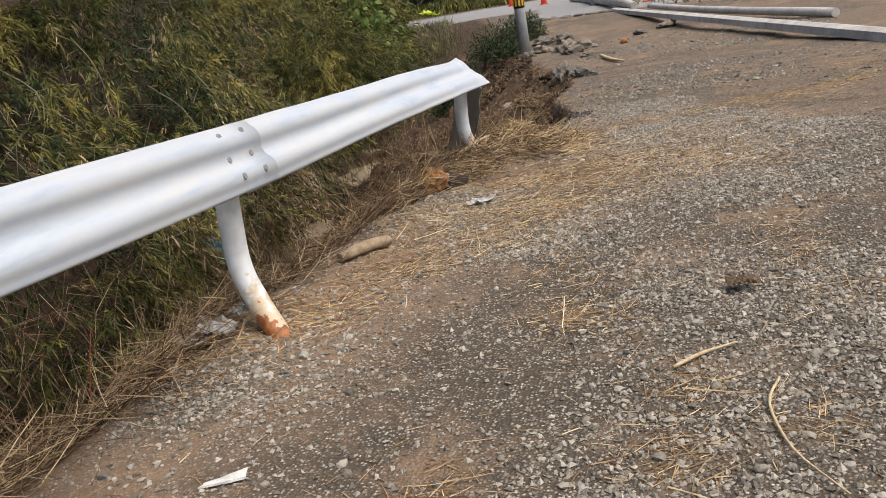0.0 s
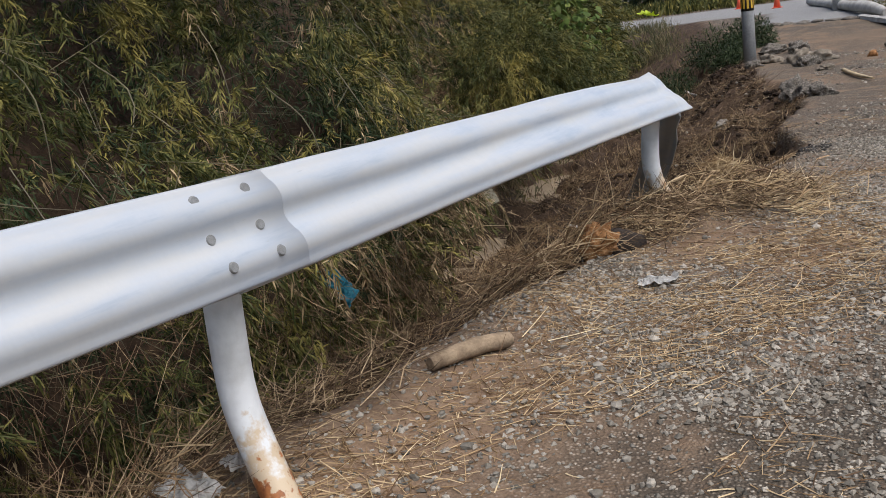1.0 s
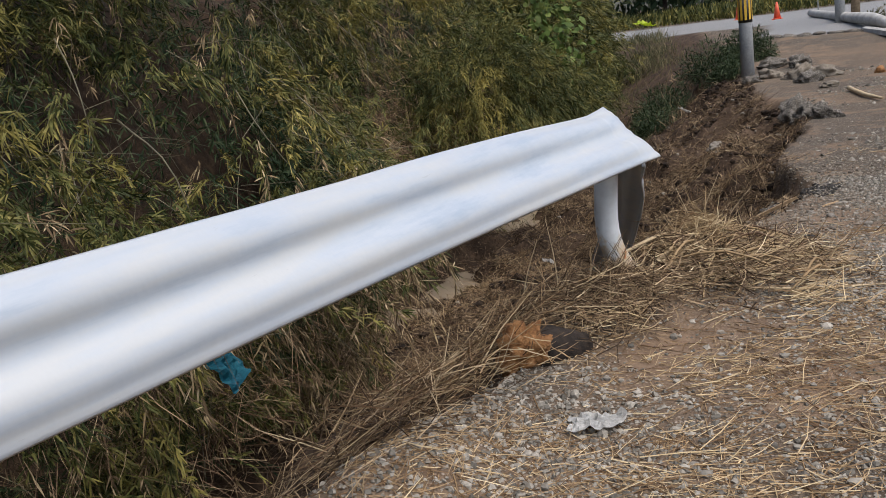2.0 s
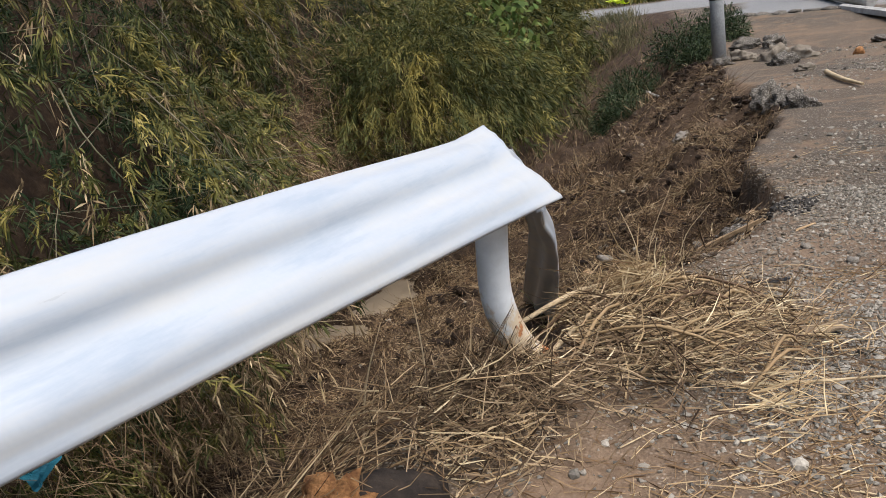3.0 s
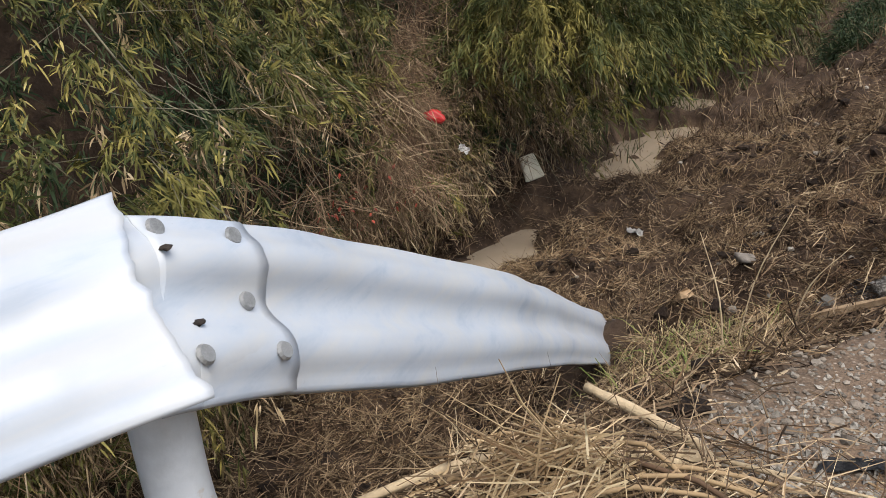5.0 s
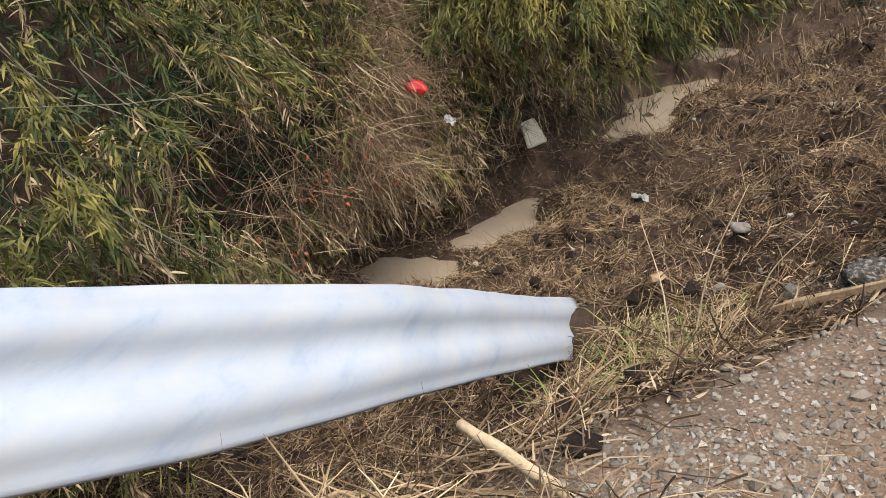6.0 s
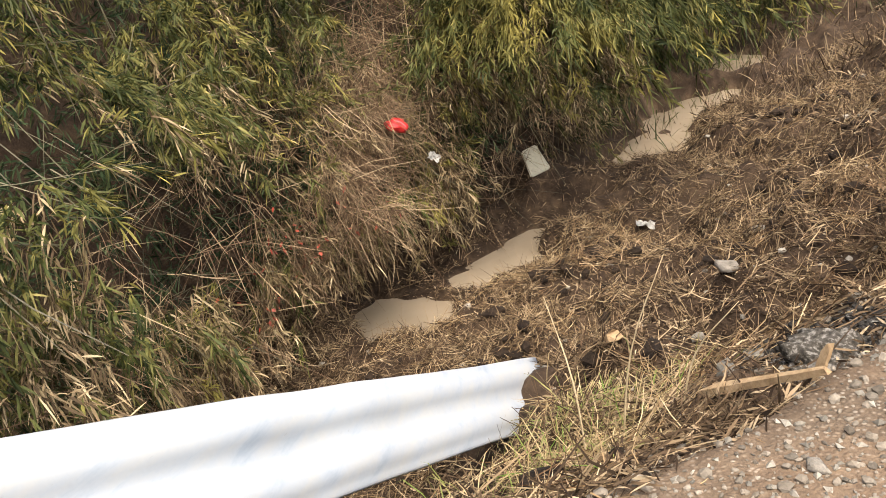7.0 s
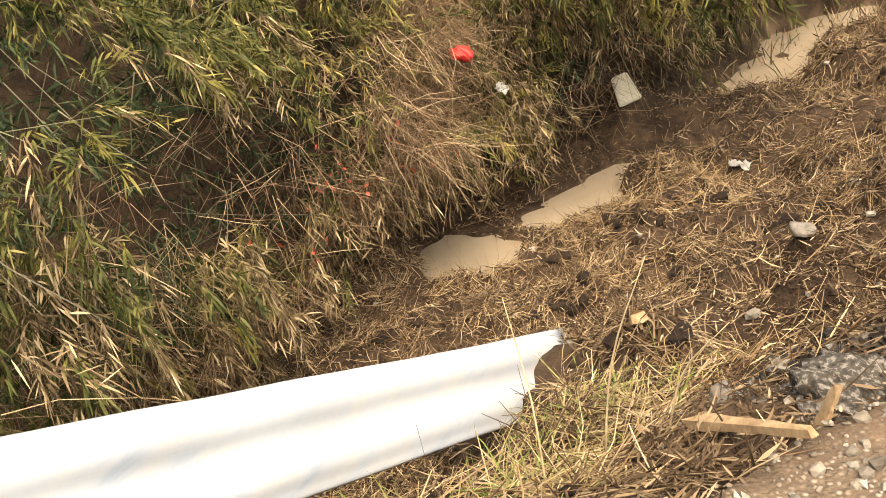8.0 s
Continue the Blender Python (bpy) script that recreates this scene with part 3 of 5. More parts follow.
def guard_rail():
    rail = thing("guard_rail", "torn white steel guard rail on bent posts, end fallen in ditch", "guard rail")
    s1t, s1l = (-2.155, 3.58, 1.075), (-2.07, 3.63, 0.772)
    s2t, s2l = (-2.17, 7.18, 0.95), (-1.90, 7.14, 0.71)
    # first length, off towards where the walk begins
    a = part("beam_section", beam_bm([(-2.15, -1.0, 1.25), (-2.15, 1.2, 1.175), (-2.15, 2.6, 1.12), s1t], [(-2.07, -1.0, 0.93), (-2.07, 1.2, 0.875), (-2.07, 2.6, 0.815), s1l], 14, out=0.012), M["paint"], rail)
    run = Vector((0, 1, -0.035))
    for back in (0.11, 0.30):
        t, l = Vector(s1t) - run * back, Vector(s1l) - run * back
        for u in (0.050, 0.170, 0.270):
            bolt_at(a, t, l, run, u, rail_depth(u) + 0.012)
    # second length, twisted open towards its far end
    part("beam_section", beam_bm([(-2.155, 3.30, 1.083), s1t, (-2.15, 4.8, 1.03), (-2.155, 5.9, 0.995), (-2.16, 6.8, 0.945), (-2.17, 7.02, 0.940), s2t],
                                 [(-2.075, 3.35, 0.780), s1l, (-2.03, 4.8, 0.760), (-1.99, 5.9, 0.735), (-1.93, 6.8, 0.72), (-1.915, 7.0, 0.715), s2l], 60, 0.004, 3, depth=(1, 1, 1, 1, 1, 1, 0.95, 0.62, 0.35), torn=0.035), M["paint"], rail)
    # third length, kinked down off the post into the ditch
    tops = [(-2.15, 7.11, 0.935), (-2.155, 7.17, 0.925), (-2.20, 7.36, 0.85), (-2.42, 7.85, 0.605), (-2.72, 8.60, 0.205), (-3.2, 9.48, -0.33), (-3.76, 10.49, -0.95)]
    lows = [(-1.955, 7.08, 0.685), (-1.96, 7.14, 0.670), (-2.045, 7.33, 0.575), (-2.20, 7.75, 0.345), (-2.50, 8.42, -0.01), (-2.99, 9.40, -0.57), (-3.57, 10.40, -1.22)]
    c = part("beam_section", beam_bm(tops, lows, 70, 0.010, 7, out=-0.016, depth=(0.5, 0.95, 1.25, 1.25, 1.05, 0.85, 0.7)), M["paint"], rail, "dented white beam section hanging into the ditch")
    part("lap_plate", beam_bm([(-2.157, 7.18, 0.921), (-2.178, 7.27, 0.888), (-2.207, 7.40, 0.832)], [(-1.965, 7.15, 0.664), (-2.005, 7.24, 0.620), (-2.062, 7.37, 0.553)], 8, 0.001, 9, -0.0130, (0.97, 1.25), 0.012), M["paint"], rail, "short lapped white splice at the torn joint")
    run = Vector((-0.20, 0.85, -0.40))
    a0, a1, b0, b1 = Vector((-2.155, 7.17, 0.925)), Vector((-2.20, 7.36, 0.85)), Vector((-1.96, 7.14, 0.670)), Vector((-2.045, 7.33, 0.575))
    for f, u in ((0.2, 0.035), (0.1, 0.275), (0.9, 0.050), (0.9, 0.170), (0.95, 0.280)):
        bolt_at(c, a0.lerp(a1, f), b0.lerp(b1, f), run, u, rail_depth(u) * (0.95 + 0.3 * f) - 0.010)
    # black bits of torn rubber and twig caught in the joint
    for f, u in ((0.12, 0.085), (0.22, 0.215)):
        p = beam_point((a0.lerp(a1, f), run), (b0.lerp(b1, f), run), u, rail_depth(u) - 0.006)
        bm = lump_bm((0.013, 0.010, 0.004), 5 + int(u * 100), 2, 0.8)
        bmesh.ops.translate(bm, vec=p, verts=bm.verts)
        part("trapped_scrap", bm, M["bark"], c, "dark weed scrap caught in the torn joint")
    p1 = [(-2.03, 3.37, -0.30), (-2.10, 3.39, 0.02), (-2.20, 3.42, 0.22), (-2.26, 3.43, 0.40), (-2.255, 3.43, 0.62), (-2.22, 3.43, 1.0)]
    part("post", tube_bm(p1, [0.057] * 6, 20, 30), M["post"], rail, "white tubular post bent over, rusty orange foot")
    p2 = [(-1.98, 7.30, -0.25), (-2.07, 7.26, 0.02), (-2.16, 7.20, 0.16), (-2.205, 7.17, 0.34), (-2.19, 7.16, 0.58), (-2.15, 7.14, 0.80)]
    part("post", tube_bm(p2, [0.057] * 6, 20, 30), M["post"], rail, "white tubular post bent at the ground")


guard_rail()


# ---- bamboo grass on the far bank ----
def front_x(y, z):
    """Outer face of the thicket."""
    x = smooth([-10, 4, 8.9, 9.7, 11, 12.5, 15, 18, 24, 32], [-4.6, -4.6, -4.55, -5.4, -6.2, -6.5, -7.0, -7.8, -9.0, -11.2], y)
    z = np.asarray(z, float)
    near = np.interp(y, [9, 10.5], [1, 0])
    x = x + near * np.interp(z, [-1.7, -0.6, 0.4, 0.95, 1.5, 2.2, 3.2, 4.5], [-0.9, -0.25, 0.0, -0.15, -1.1, -1.7, -2.2, -2.9]) \
        + (1 - near) * np.interp(z, [-1.7, -0.8, 0.4, 0.95, 1.5, 2.2, 3.2, 4.5], [-0.8, -0.2, -0.4, -0.4, -0.5, -0.9, -1.6, -2.6])
    layer = (z + 0.35 * vnoise(y, z, 0.8, 23) + 40) / 0.8
    layer = layer - np.floor(layer)
    return x + 0.50 * vnoise(y, z, 0.75, 21) + 0.26 * vnoise(y, z, 1.9, 22) + (layer - 0.75) * (0.30 + 0.35 * near)


def sprays(name, origin, aim, count, leaf, width, material, rng, label, category, spread=0.75):
    """Sprays of drooping leaves round short twigs."""
    n = len(origin)
    reach = rng.uniform(0.22, 0.5, n) * (leaf / 0.12)
    s = rng.uniform(0.05, 1.0, (n, count))
    base = origin[:, None] + aim[:, None] * (reach[:, None] * s)[..., None] + np.array([0, 0, -0.35]) * (reach[:, None] * s * s)[..., None]
    d = aim[:, None] * 0.9 + rng.normal(size=(n, count, 3)) * spread * 0.62 + np.array([0, 0, -0.10])
    base, d = base.reshape(-1, 3) + rng.normal(size=(n * count, 3)) * 0.012, unit(d.reshape(-1, 3))
    ln = leaf * rng.uniform(0.55, 1.35, n * count)
    me = leaf_mesh(name, base, d, ln, width * rng.uniform(0.7, 1.3, n * count), rng.uniform(0.0, 0.55, n * count), rng)
    return put(name, me, material, None, label, category, kind="stuff")


def thicket():
    rng = np.random.default_rng(4)
    # plumes: heads of arching canes, each a fan of sprays
    n = 1150
    y = 2.6 + 14.4 * rng.random(n)
    z = -1.4 + 4.3 * rng.random(n) ** 1.05
    x = front_x(y, z) - np.abs(rng.normal(0, 0.28, n)) + 0.08
    full = vnoise(y, z, 0.9, 31) + 0.6 * vnoise(y, z, 2.2, 32) > np.interp(y, [7, 9.5], [-0.15, -0.42])
    x, y, z, n = x[full], y[full], z[full], int(full.sum())
    head = np.stack([x, y, z], 1)
    out = unit(np.stack([rng.normal(0.8, 0.3, n), rng.normal(-0.2, 0.45, n), rng.normal(0.05, 0.35, n)], 1))
    k = 8
    o = (head[:, None] - out[:, None] * rng.uniform(0, 0.45, (n, k, 1)) + rng.normal(size=(n, k, 3)) * np.array([0.10, 0.15, 0.07])).reshape(-1, 3)
    aim = unit(np.repeat(out, k, 0) + rng.normal(size=(n * k, 3)) * 0.42 + np.array([0, 0, -0.35]))
    bare = np.exp(-(((o[:, 1] - 11.7) / 0.9) ** 2 + ((o[:, 2] + 0.2 - 0.75 * (o[:, 1] - 11.7)) / 0.42) ** 2))
    keep = (rng.random(len(o)) > bare * 0.85) & (o[:, 2] > ground_z(o[:, 0], o[:, 1]) - 0.1) & ~((o[:, 1] > 12.9) & (o[:, 1] < 14.7) & (o[:, 2] < -0.7))
    o, aim = o[keep], aim[keep]
    # many of the low sprays have died off
    dry = rng.random(len(o)) < np.interp(o[:, 2] + 0.5 * vnoise(o[:, 1], o[:, 2], 0.8, 34), [-1.2, 0.1, 0.6, 2.0], [0.75, 0.5, 0.2, 0.08]) * np.interp(o[:, 1], [7, 9], [0.35, 1])
    sprays("dead_bamboo", o[dry], unit(aim[dry] + np.array([0, 0, -0.6])), 26, 0.10, 0.0105, M["deadleaf"], rng, "dead brown dwarf bamboo leaves low on the bank", "bamboo grass")
    o, aim = o[~dry], aim[~dry]
    # Fewer yellow sprays nearer than y 9: the tree shade there is partly leaf colour.
    gold = rng.random(len(o)) < np.clip(-0.05 + 0.9 * vnoise(o[:, 1] + 0.6 * o[:, 0], o[:, 2], 1.5, 35), 0.0, 0.6) * np.interp(o[:, 1], [6.5, 9], [0.2, 1])
    sprays("yellow_bamboo", o[gold] + np.array([0.06, -0.02, 0.03]), aim[gold], 30, 0.085, 0.0105, M["gold"], rng, "yellowed tips of dwarf bamboo plumes", "bamboo grass")
    o, aim = o[~gold], aim[~gold]
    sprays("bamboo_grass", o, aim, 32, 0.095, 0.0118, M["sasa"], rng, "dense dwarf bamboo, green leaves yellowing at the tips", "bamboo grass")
    # sparse leaves deeper in, in a darker green standing in for shade
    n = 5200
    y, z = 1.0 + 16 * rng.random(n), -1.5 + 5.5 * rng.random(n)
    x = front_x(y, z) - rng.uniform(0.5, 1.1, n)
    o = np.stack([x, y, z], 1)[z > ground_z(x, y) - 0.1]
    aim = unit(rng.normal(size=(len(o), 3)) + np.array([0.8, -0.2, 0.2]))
    sprays("inner_bamboo", o, aim, 18, 0.105, 0.013, M["green"], rng, "bamboo leaves deep in the thicket, coloured dark for shade", "bamboo grass")
    # bush that leans out over the water
    n = 900
    v = unit(rng.normal(size=(n, 3)))
    v[:, 2] = np.abs(v[:, 2]) * 1.2 - 0.35
    r = rng.uniform(0.65, 1.0, (n, 1)) * (1 + 0.25 * vnoise(v[:, :1] * 2, v[:, 2:] * 2 + v[:, 1:2], 1.5, 33))
    o = np.array([-6.5, 14.0, 0.45]) + v * r * np.array([1.25, 1.55, 1.15])
    aim = unit(v + np.array([0.3, -0.2, -0.5]) + rng.normal(size=(n, 3)) * 0.3)
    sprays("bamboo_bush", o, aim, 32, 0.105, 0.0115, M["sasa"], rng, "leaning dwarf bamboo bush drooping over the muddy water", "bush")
    # farther along the ditch
    n = 2200
    y = 16 + 17 * rng.random(n)
    z = -1.3 + 5.2 * rng.random(n)
    x = front_x(y, z) - np.abs(rng.normal(0, 0.5, n))
    o = np.stack([x, y, z], 1)
    aim = unit(np.stack([rng.normal(0.6, 0.4, n), rng.normal(-0.4, 0.5, n), rng.normal(-0.1, 0.5, n)], 1))
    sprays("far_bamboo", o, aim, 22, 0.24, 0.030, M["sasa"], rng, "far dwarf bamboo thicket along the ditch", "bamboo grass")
    # canes
    n = 1500
    y = 1.5 + 16 * rng.random(n)
    z = -1.6 + 4.2 * rng.random(n)
    x = front_x(y, z) - rng.uniform(0.02, 0.7, n)
    d = unit(np.stack([rng.normal(0.45, 0.35, n), rng.normal(-0.1, 0.5, n), rng.normal(0.0, 0.7, n)], 1))
    me = stalk_mesh("bamboo_cane", np.stack([x, y, z], 1) - d * 0.25, d, rng.uniform(0.3, 0.95, n), rng.uniform(0.004, 0.008, n), rng.normal(0, 0.2, n), rng)
    put("bamboo_cane", me, M["cane"], None, "thin tan bamboo canes among the leaves", "bamboo canes", kind="stuff")
    # dead stalks hanging on the bank
    n = 7600
    y = np.concatenate([rng.normal(11.7, 0.65, 3600), 1.5 + 13 * rng.random(n - 3600)])
    z = np.concatenate([-0.2 + 0.75 * (y[:3600] - 11.7) + rng.normal(0, 0.36, 3600), -1.7 + 1.9 * rng.random(n - 3600)])
    x = front_x(y, z) - rng.uniform(-0.12, 0.35, n)
    d = unit(np.stack([rng.normal(0.35, 0.4, n), rng.normal(-0.1, 0.7, n), rng.normal(-0.5, 0.5, n)], 1))
    me = stalk_mesh("hanging_dead_grass", np.stack([x, y, z], 1), d, rng.uniform(0.08, 0.60, n), rng.uniform(0.002, 0.0065, n), rng.normal(0, 0.4, n), rng)
    put("hanging_dead_grass", me, M["brownstalk"], None, "brown dead stalks hanging down the bank", "dead grass", kind="stuff")
    # red vine leaves low on the bank
    n = 90
    y, z = rng.normal(10.6, 0.35, n), rng.normal(-0.85, 0.28, n)
    x = front_x(y, z) + rng.uniform(-0.05, 0.12, n)
    me = leaf_mesh("red_vine", np.stack([x, y, z], 1), unit(rng.normal(size=(n, 3)) + np.array([0.5, -0.5, -0.3])), rng.uniform(0.03, 0.06, n), rng.uniform(0.015, 0.03, n), np.full(n, 0.3), rng)
    put("red_vine", me, M["berry"], None, "small red vine leaves on the bank", "vine", kind="stuff")


thicket()


def vines():
    """Broad leaves climbing the bushes, and bare hanging stems."""
    rng = np.random.default_rng(14)
    n = 420
    f = rng.random(n)
    o = np.stack([-6.7 - 0.6 * f + rng.normal(0, 0.22, n), 17.0 + 0.9 * f + rng.normal(0, 0.35, n), 0.5 + 1.6 * f + rng.normal(0, 0.15, n)], 1)
    me = leaf_mesh("climbing_vine", o, unit(rng.normal(size=(n, 3)) * 0.5 + np.array([0.6, -0.6, -0.3])), rng.uniform(0.10, 0.19, n), rng.uniform(0.07, 0.12, n), rng.uniform(0.1, 0.5, n), rng)
    put("climbing_vine", me, M["vine"], None, "broad green vine leaves climbing over the thicket", "vine", kind="stuff")
    for k in range(16):
        y = 3.5 + 0.72 * k + rng.uniform(-0.3, 0.3)
        z = rng.uniform(0.7, 1.6)
        x = float(front_x(y, z)) + 0.12
        pts = [(x - 0.3, y, z + 0.35), (x, y + rng.normal(0, 0.1), z), (x + rng.uniform(0.0, 0.15), y + rng.normal(0, 0.25), z - rng.uniform(0.5, 1.1))]
        ob = put("bare_stem", bpy.data.meshes.new("bare_stem"), M["cane"], None, "thin bare stem hanging from the thicket", "stem", "hanging stems")
        bm = tube_bm(pts, [0.006, 0.005, 0.002], 5, 8, 0, k)
        bm.to_mesh(ob.data)
        bm.free()


vines()


# ---- dead grass, straw and stones on the ground ----
def scatter(rng, n, x0, x1, y0, y1, keep):
    x, y = rng.uniform(x0, x1, n), rng.uniform(y0, y1, n)
    k = (keep(x, y) > rng.random(n)) & clear_of_rail(x, y)
    return x[k], y[k]


def clear_of_rail(x, y):
    """Off the strip that the hanging beam fills."""
    return ~((np.abs(x + 2.10 + 0.49 * (y - 7.2)) < 0.18) & (y > 7.1) & (y < 10.4))


def lying(name, x, y, length, width, material, rng, label, category, rise=0.12, lift=0.004, bend=0.15, flow=None):
    n = len(x)
    w = rng.uniform(0, 2 * np.pi, n) if flow is None else rng.normal(flow, 1.25, n)
    d = np.stack([np.cos(w), np.sin(w), np.zeros(n)], 1)
    ends = ground_z(x + d[:, 0] * length * 0.5, y + d[:, 1] * length * 0.5)
    z = ground_z(x, y)
    d[:, 2] = np.clip((ends - z) / (length * 0.5), -1.2, 1.2) + np.abs(rng.normal(0, rise, n))
    o = np.stack([x, y, z + lift * rng.uniform(0.2, 1.5, n)], 1)
    me = stalk_mesh(name, o, unit(d), length, width, rng.normal(0, bend, n), rng)
    return put(name, me, material, None, label, category, kind="stuff")


def litter_cover():
    rng = np.random.default_rng(9)

    def d_edge(x, y):
        return edge_x(y) - x
    # straw strewn on the gravel, thick near the edge, in drifts
    def drift(x, y):
        tufts = sum(np.exp(-(((x - a) / r) ** 2 + ((y - b) / r) ** 2)) for a, b, r in ((-0.26, 2.35, 0.16), (-0.71, 3.51, 0.18), (-0.25, 2.78, 0.12), (-0.95, 2.1, 0.14), (0.15, 2.55, 0.12), (-1.2, 5.4, 0.3)))
        line = np.exp(-((y - 8.45 - 0.75 * (x + 1.7)) / 0.16) ** 2) * (x > -2.1)
        return np.clip(-0.06 + 0.38 * vnoise(x, y, 0.9, 41) + 0.42 * vnoise(x, y, 2.6, 42) + 0.95 * straw_band(x, y) + 0.25 * np.exp(-((edge_x(y) - x + 0.3) / 0.4) ** 2) * (y < 7), 0.02, 1) * np.interp(y, [6.8, 7.4, 8.3, 8.8], [1, 0.45, 0.3, 0.22]) + 0.8 * tufts + 0.55 * line
    x, y = scatter(rng, 130000, -2.7, 1.9, 1.2, 13, drift)
    n = len(x)
    lying("strewn_straw", x, y, rng.uniform(0.02, 0.14, n) * rng.uniform(0.4, 1.5, n), rng.uniform(0.0015, 0.0052, n), M["straw"], rng, "tan straw strewn flat over the gravel", "straw", 0.06, flow=0.4)
    x, y = scatter(rng, 4200, -2.5, 1.7, 1.3, 12, lambda x, y: 0.5 * drift(x, y))
    n = len(x)
    lying("pale_straw", x, y, rng.uniform(0.06, 0.30, n), rng.uniform(0.002, 0.0055, n), M["palestraw"], rng, "longer pale reed pieces lying on the gravel", "straw", 0.05, 0.012, 0.1, flow=0.4)
    # berm of dead weeds at the edge
    x, y = scatter(rng, 40000, -3.6, -1.7, 1.2, 8.0, lambda x, y: np.exp(-((d_edge(x, y) - 0.10) / 0.19) ** 2) * np.clip(0.6 + 0.6 * vnoise(x, y, 1.7, 43), 0, 1) * np.interp(y, [6.0, 6.8], [1, 0.35]))
    n = len(x)
    lying("edge_debris", x, y, rng.uniform(0.05, 0.30, n), rng.uniform(0.002, 0.005, n), M["dead"], rng, "brown matted weeds along the broken road edge", "dead grass", 0.4, 0.09, 0.35)
    x, y = scatter(rng, 17000, -3.2, -1.7, 1.2, 8.0, lambda x, y: np.exp(-((d_edge(x, y) - 0.06) / 0.18) ** 2) * np.clip(0.3 + 0.9 * vnoise(x, y, 1.5, 48), 0, 1) * np.interp(y, [6.0, 6.8], [1, 0.4]))
    n = len(x)
    lying("edge_straw", x, y, rng.uniform(0.06, 0.32, n), rng.uniform(0.0025, 0.0055, n), M["straw"], rng, "pale straw tangled in the edge weeds", "straw", 0.35, 0.12, 0.3)
    # slope below the road
    for name, n, y0, y1, reach in (("slope_dead_grass", 150000, 8.2, 17, 0.17), ("ditch_dead_grass", 6500, 2, 8.2, 0.18), ("far_slope_grass", 26000, 17, 25, 0.3)):
        x, y = scatter(rng, n, -7.2, -1.8, y0, y1, lambda x, y: np.clip(d_edge(x, y) / 0.2 + 0.2, 0, 1) * (ground_z(x, y) > -1.95) * np.clip(0.32 + 0.8 * vnoise(x, y, 1.4, 44) + 0.9 * vnoise(x, y, 3.4, 47), 0.06, 1) * (x > toe_x(y) - 0.3))
        n = len(x)
        lying(name, x, y, reach * rng.uniform(0.15, 1.0, n) * rng.uniform(0.5, 1.6, n), rng.uniform(0.002, 0.009, n), M["dead"], rng, "brown dead grass lying down the collapsed slope", "dead grass", 0.28, 0.03, 0.5)
    x, y = scatter(rng, 60000, -6.3, -1.9, 8.5, 17, lambda x, y: np.interp(y, [10, 11, 13, 14.5], [0.45, 0.9, 0.9, 0.45]) * np.clip(d_edge(x, y) / 0.2, 0, 1) * np.clip(0.10 + 0.7 * vnoise(x, y, 1.3, 45) + 0.7 * vnoise(x, y, 3.6, 52), 0, 1) * (ground_z(x, y) > -1.93))
    n = len(x)
    lying("slope_straw", x, y, rng.uniform(0.03, 0.22, n), rng.uniform(0.002, 0.006, n), M["straw"], rng, "pale straw caught on the dark slope", "straw", 0.35, 0.04, 0.4)
    for name, n, y0, y1, lo, hi in (("slope_litter", 150000, 8.2, 15, 0.02, 0.09), ("far_slope_litter", 45000, 15, 25, 0.04, 0.16)):
        x, y = scatter(rng, n, -7.4, -1.75, y0, y1, lambda x, y: np.clip(d_edge(x, y) / 0.12 + 0.3, 0, 1) * (ground_z(x, y) > -1.96) * np.clip(0.62 + 0.6 * vnoise(x, y, 2.0, 53) + 0.5 * vnoise(x, y, 5, 54), 0.1, 1) * (x > toe_x(y) - 0.6))
        n = len(x)
        d = unit(rng.normal(size=(n, 3)) * np.array([1, 1, 0.35]))
        me = leaf_mesh(name, np.stack([x, y, ground_z(x, y) + rng.uniform(0.0, 0.03, n)], 1), d, rng.uniform(lo, hi, n), rng.uniform(0.003, 0.011, n) * (hi / 0.09), rng.uniform(-0.3, 0.6, n), rng)
        put(name, me, M["litter"], None, "brown broken stems and leaf litter over dark soil", "leaf litter", kind="stuff")
    # heap of stalks at the far post: brown roots below, fine straw, then a pale bunch
    n = 5200
    x, y = rng.normal(-1.80, 0.25, n), rng.normal(7.70, 0.34, n)
    x[3200:], y[3200:] = rng.normal(-2.08, 0.13, 2000), rng.normal(6.92, 0.26, 2000)
    k = clear_of_rail(x, y) & (x > -2.22)
    x, y, n = x[k], y[k], int(k.sum())
    lying("heap_roots", x, y, rng.uniform(0.03, 0.20, n), rng.uniform(0.002, 0.007, n), M["dead"], rng, "brown roots and weeds under the straw heap", "dead grass", 0.15, 0.07, 0.5)
    n = 2300
    b = rng.integers(0, 34, n)
    cx, cy, cw = rng.normal(-1.74, 0.25, 34), rng.normal(7.72, 0.26, 34), rng.normal(0.7, 0.7, 34)
    cx[26:], cy[26:] = rng.normal(-2.05, 0.08, 8), rng.normal(6.95, 0.2, 8)
    x, y = cx[b] + rng.normal(0, 0.09, n), cy[b] + rng.normal(0, 0.09, n)
    w = rng.normal(cw[b], 0.5)
    d = unit(np.stack([np.cos(w), np.sin(w), rng.normal(0.0, 0.16, n)], 1))
    z = ground_z(x, y) + np.abs(rng.normal(0, 0.045, n)) + 0.01
    k = clear_of_rail(x, y) & (x > -2.3)
    me = stalk_mesh("straw_heap", (np.stack([x, y, z], 1) - d * 0.06)[k], d[k], rng.uniform(0.03, 0.24, n)[k], rng.uniform(0.0025, 0.0075, n)[k], rng.normal(0, 0.4, n)[k], rng)
    put("straw_heap", me, M["palestraw"], None, "tangled heap of dry straw stalks beside the bent post", "straw heap", kind="stuff")
    n = 420
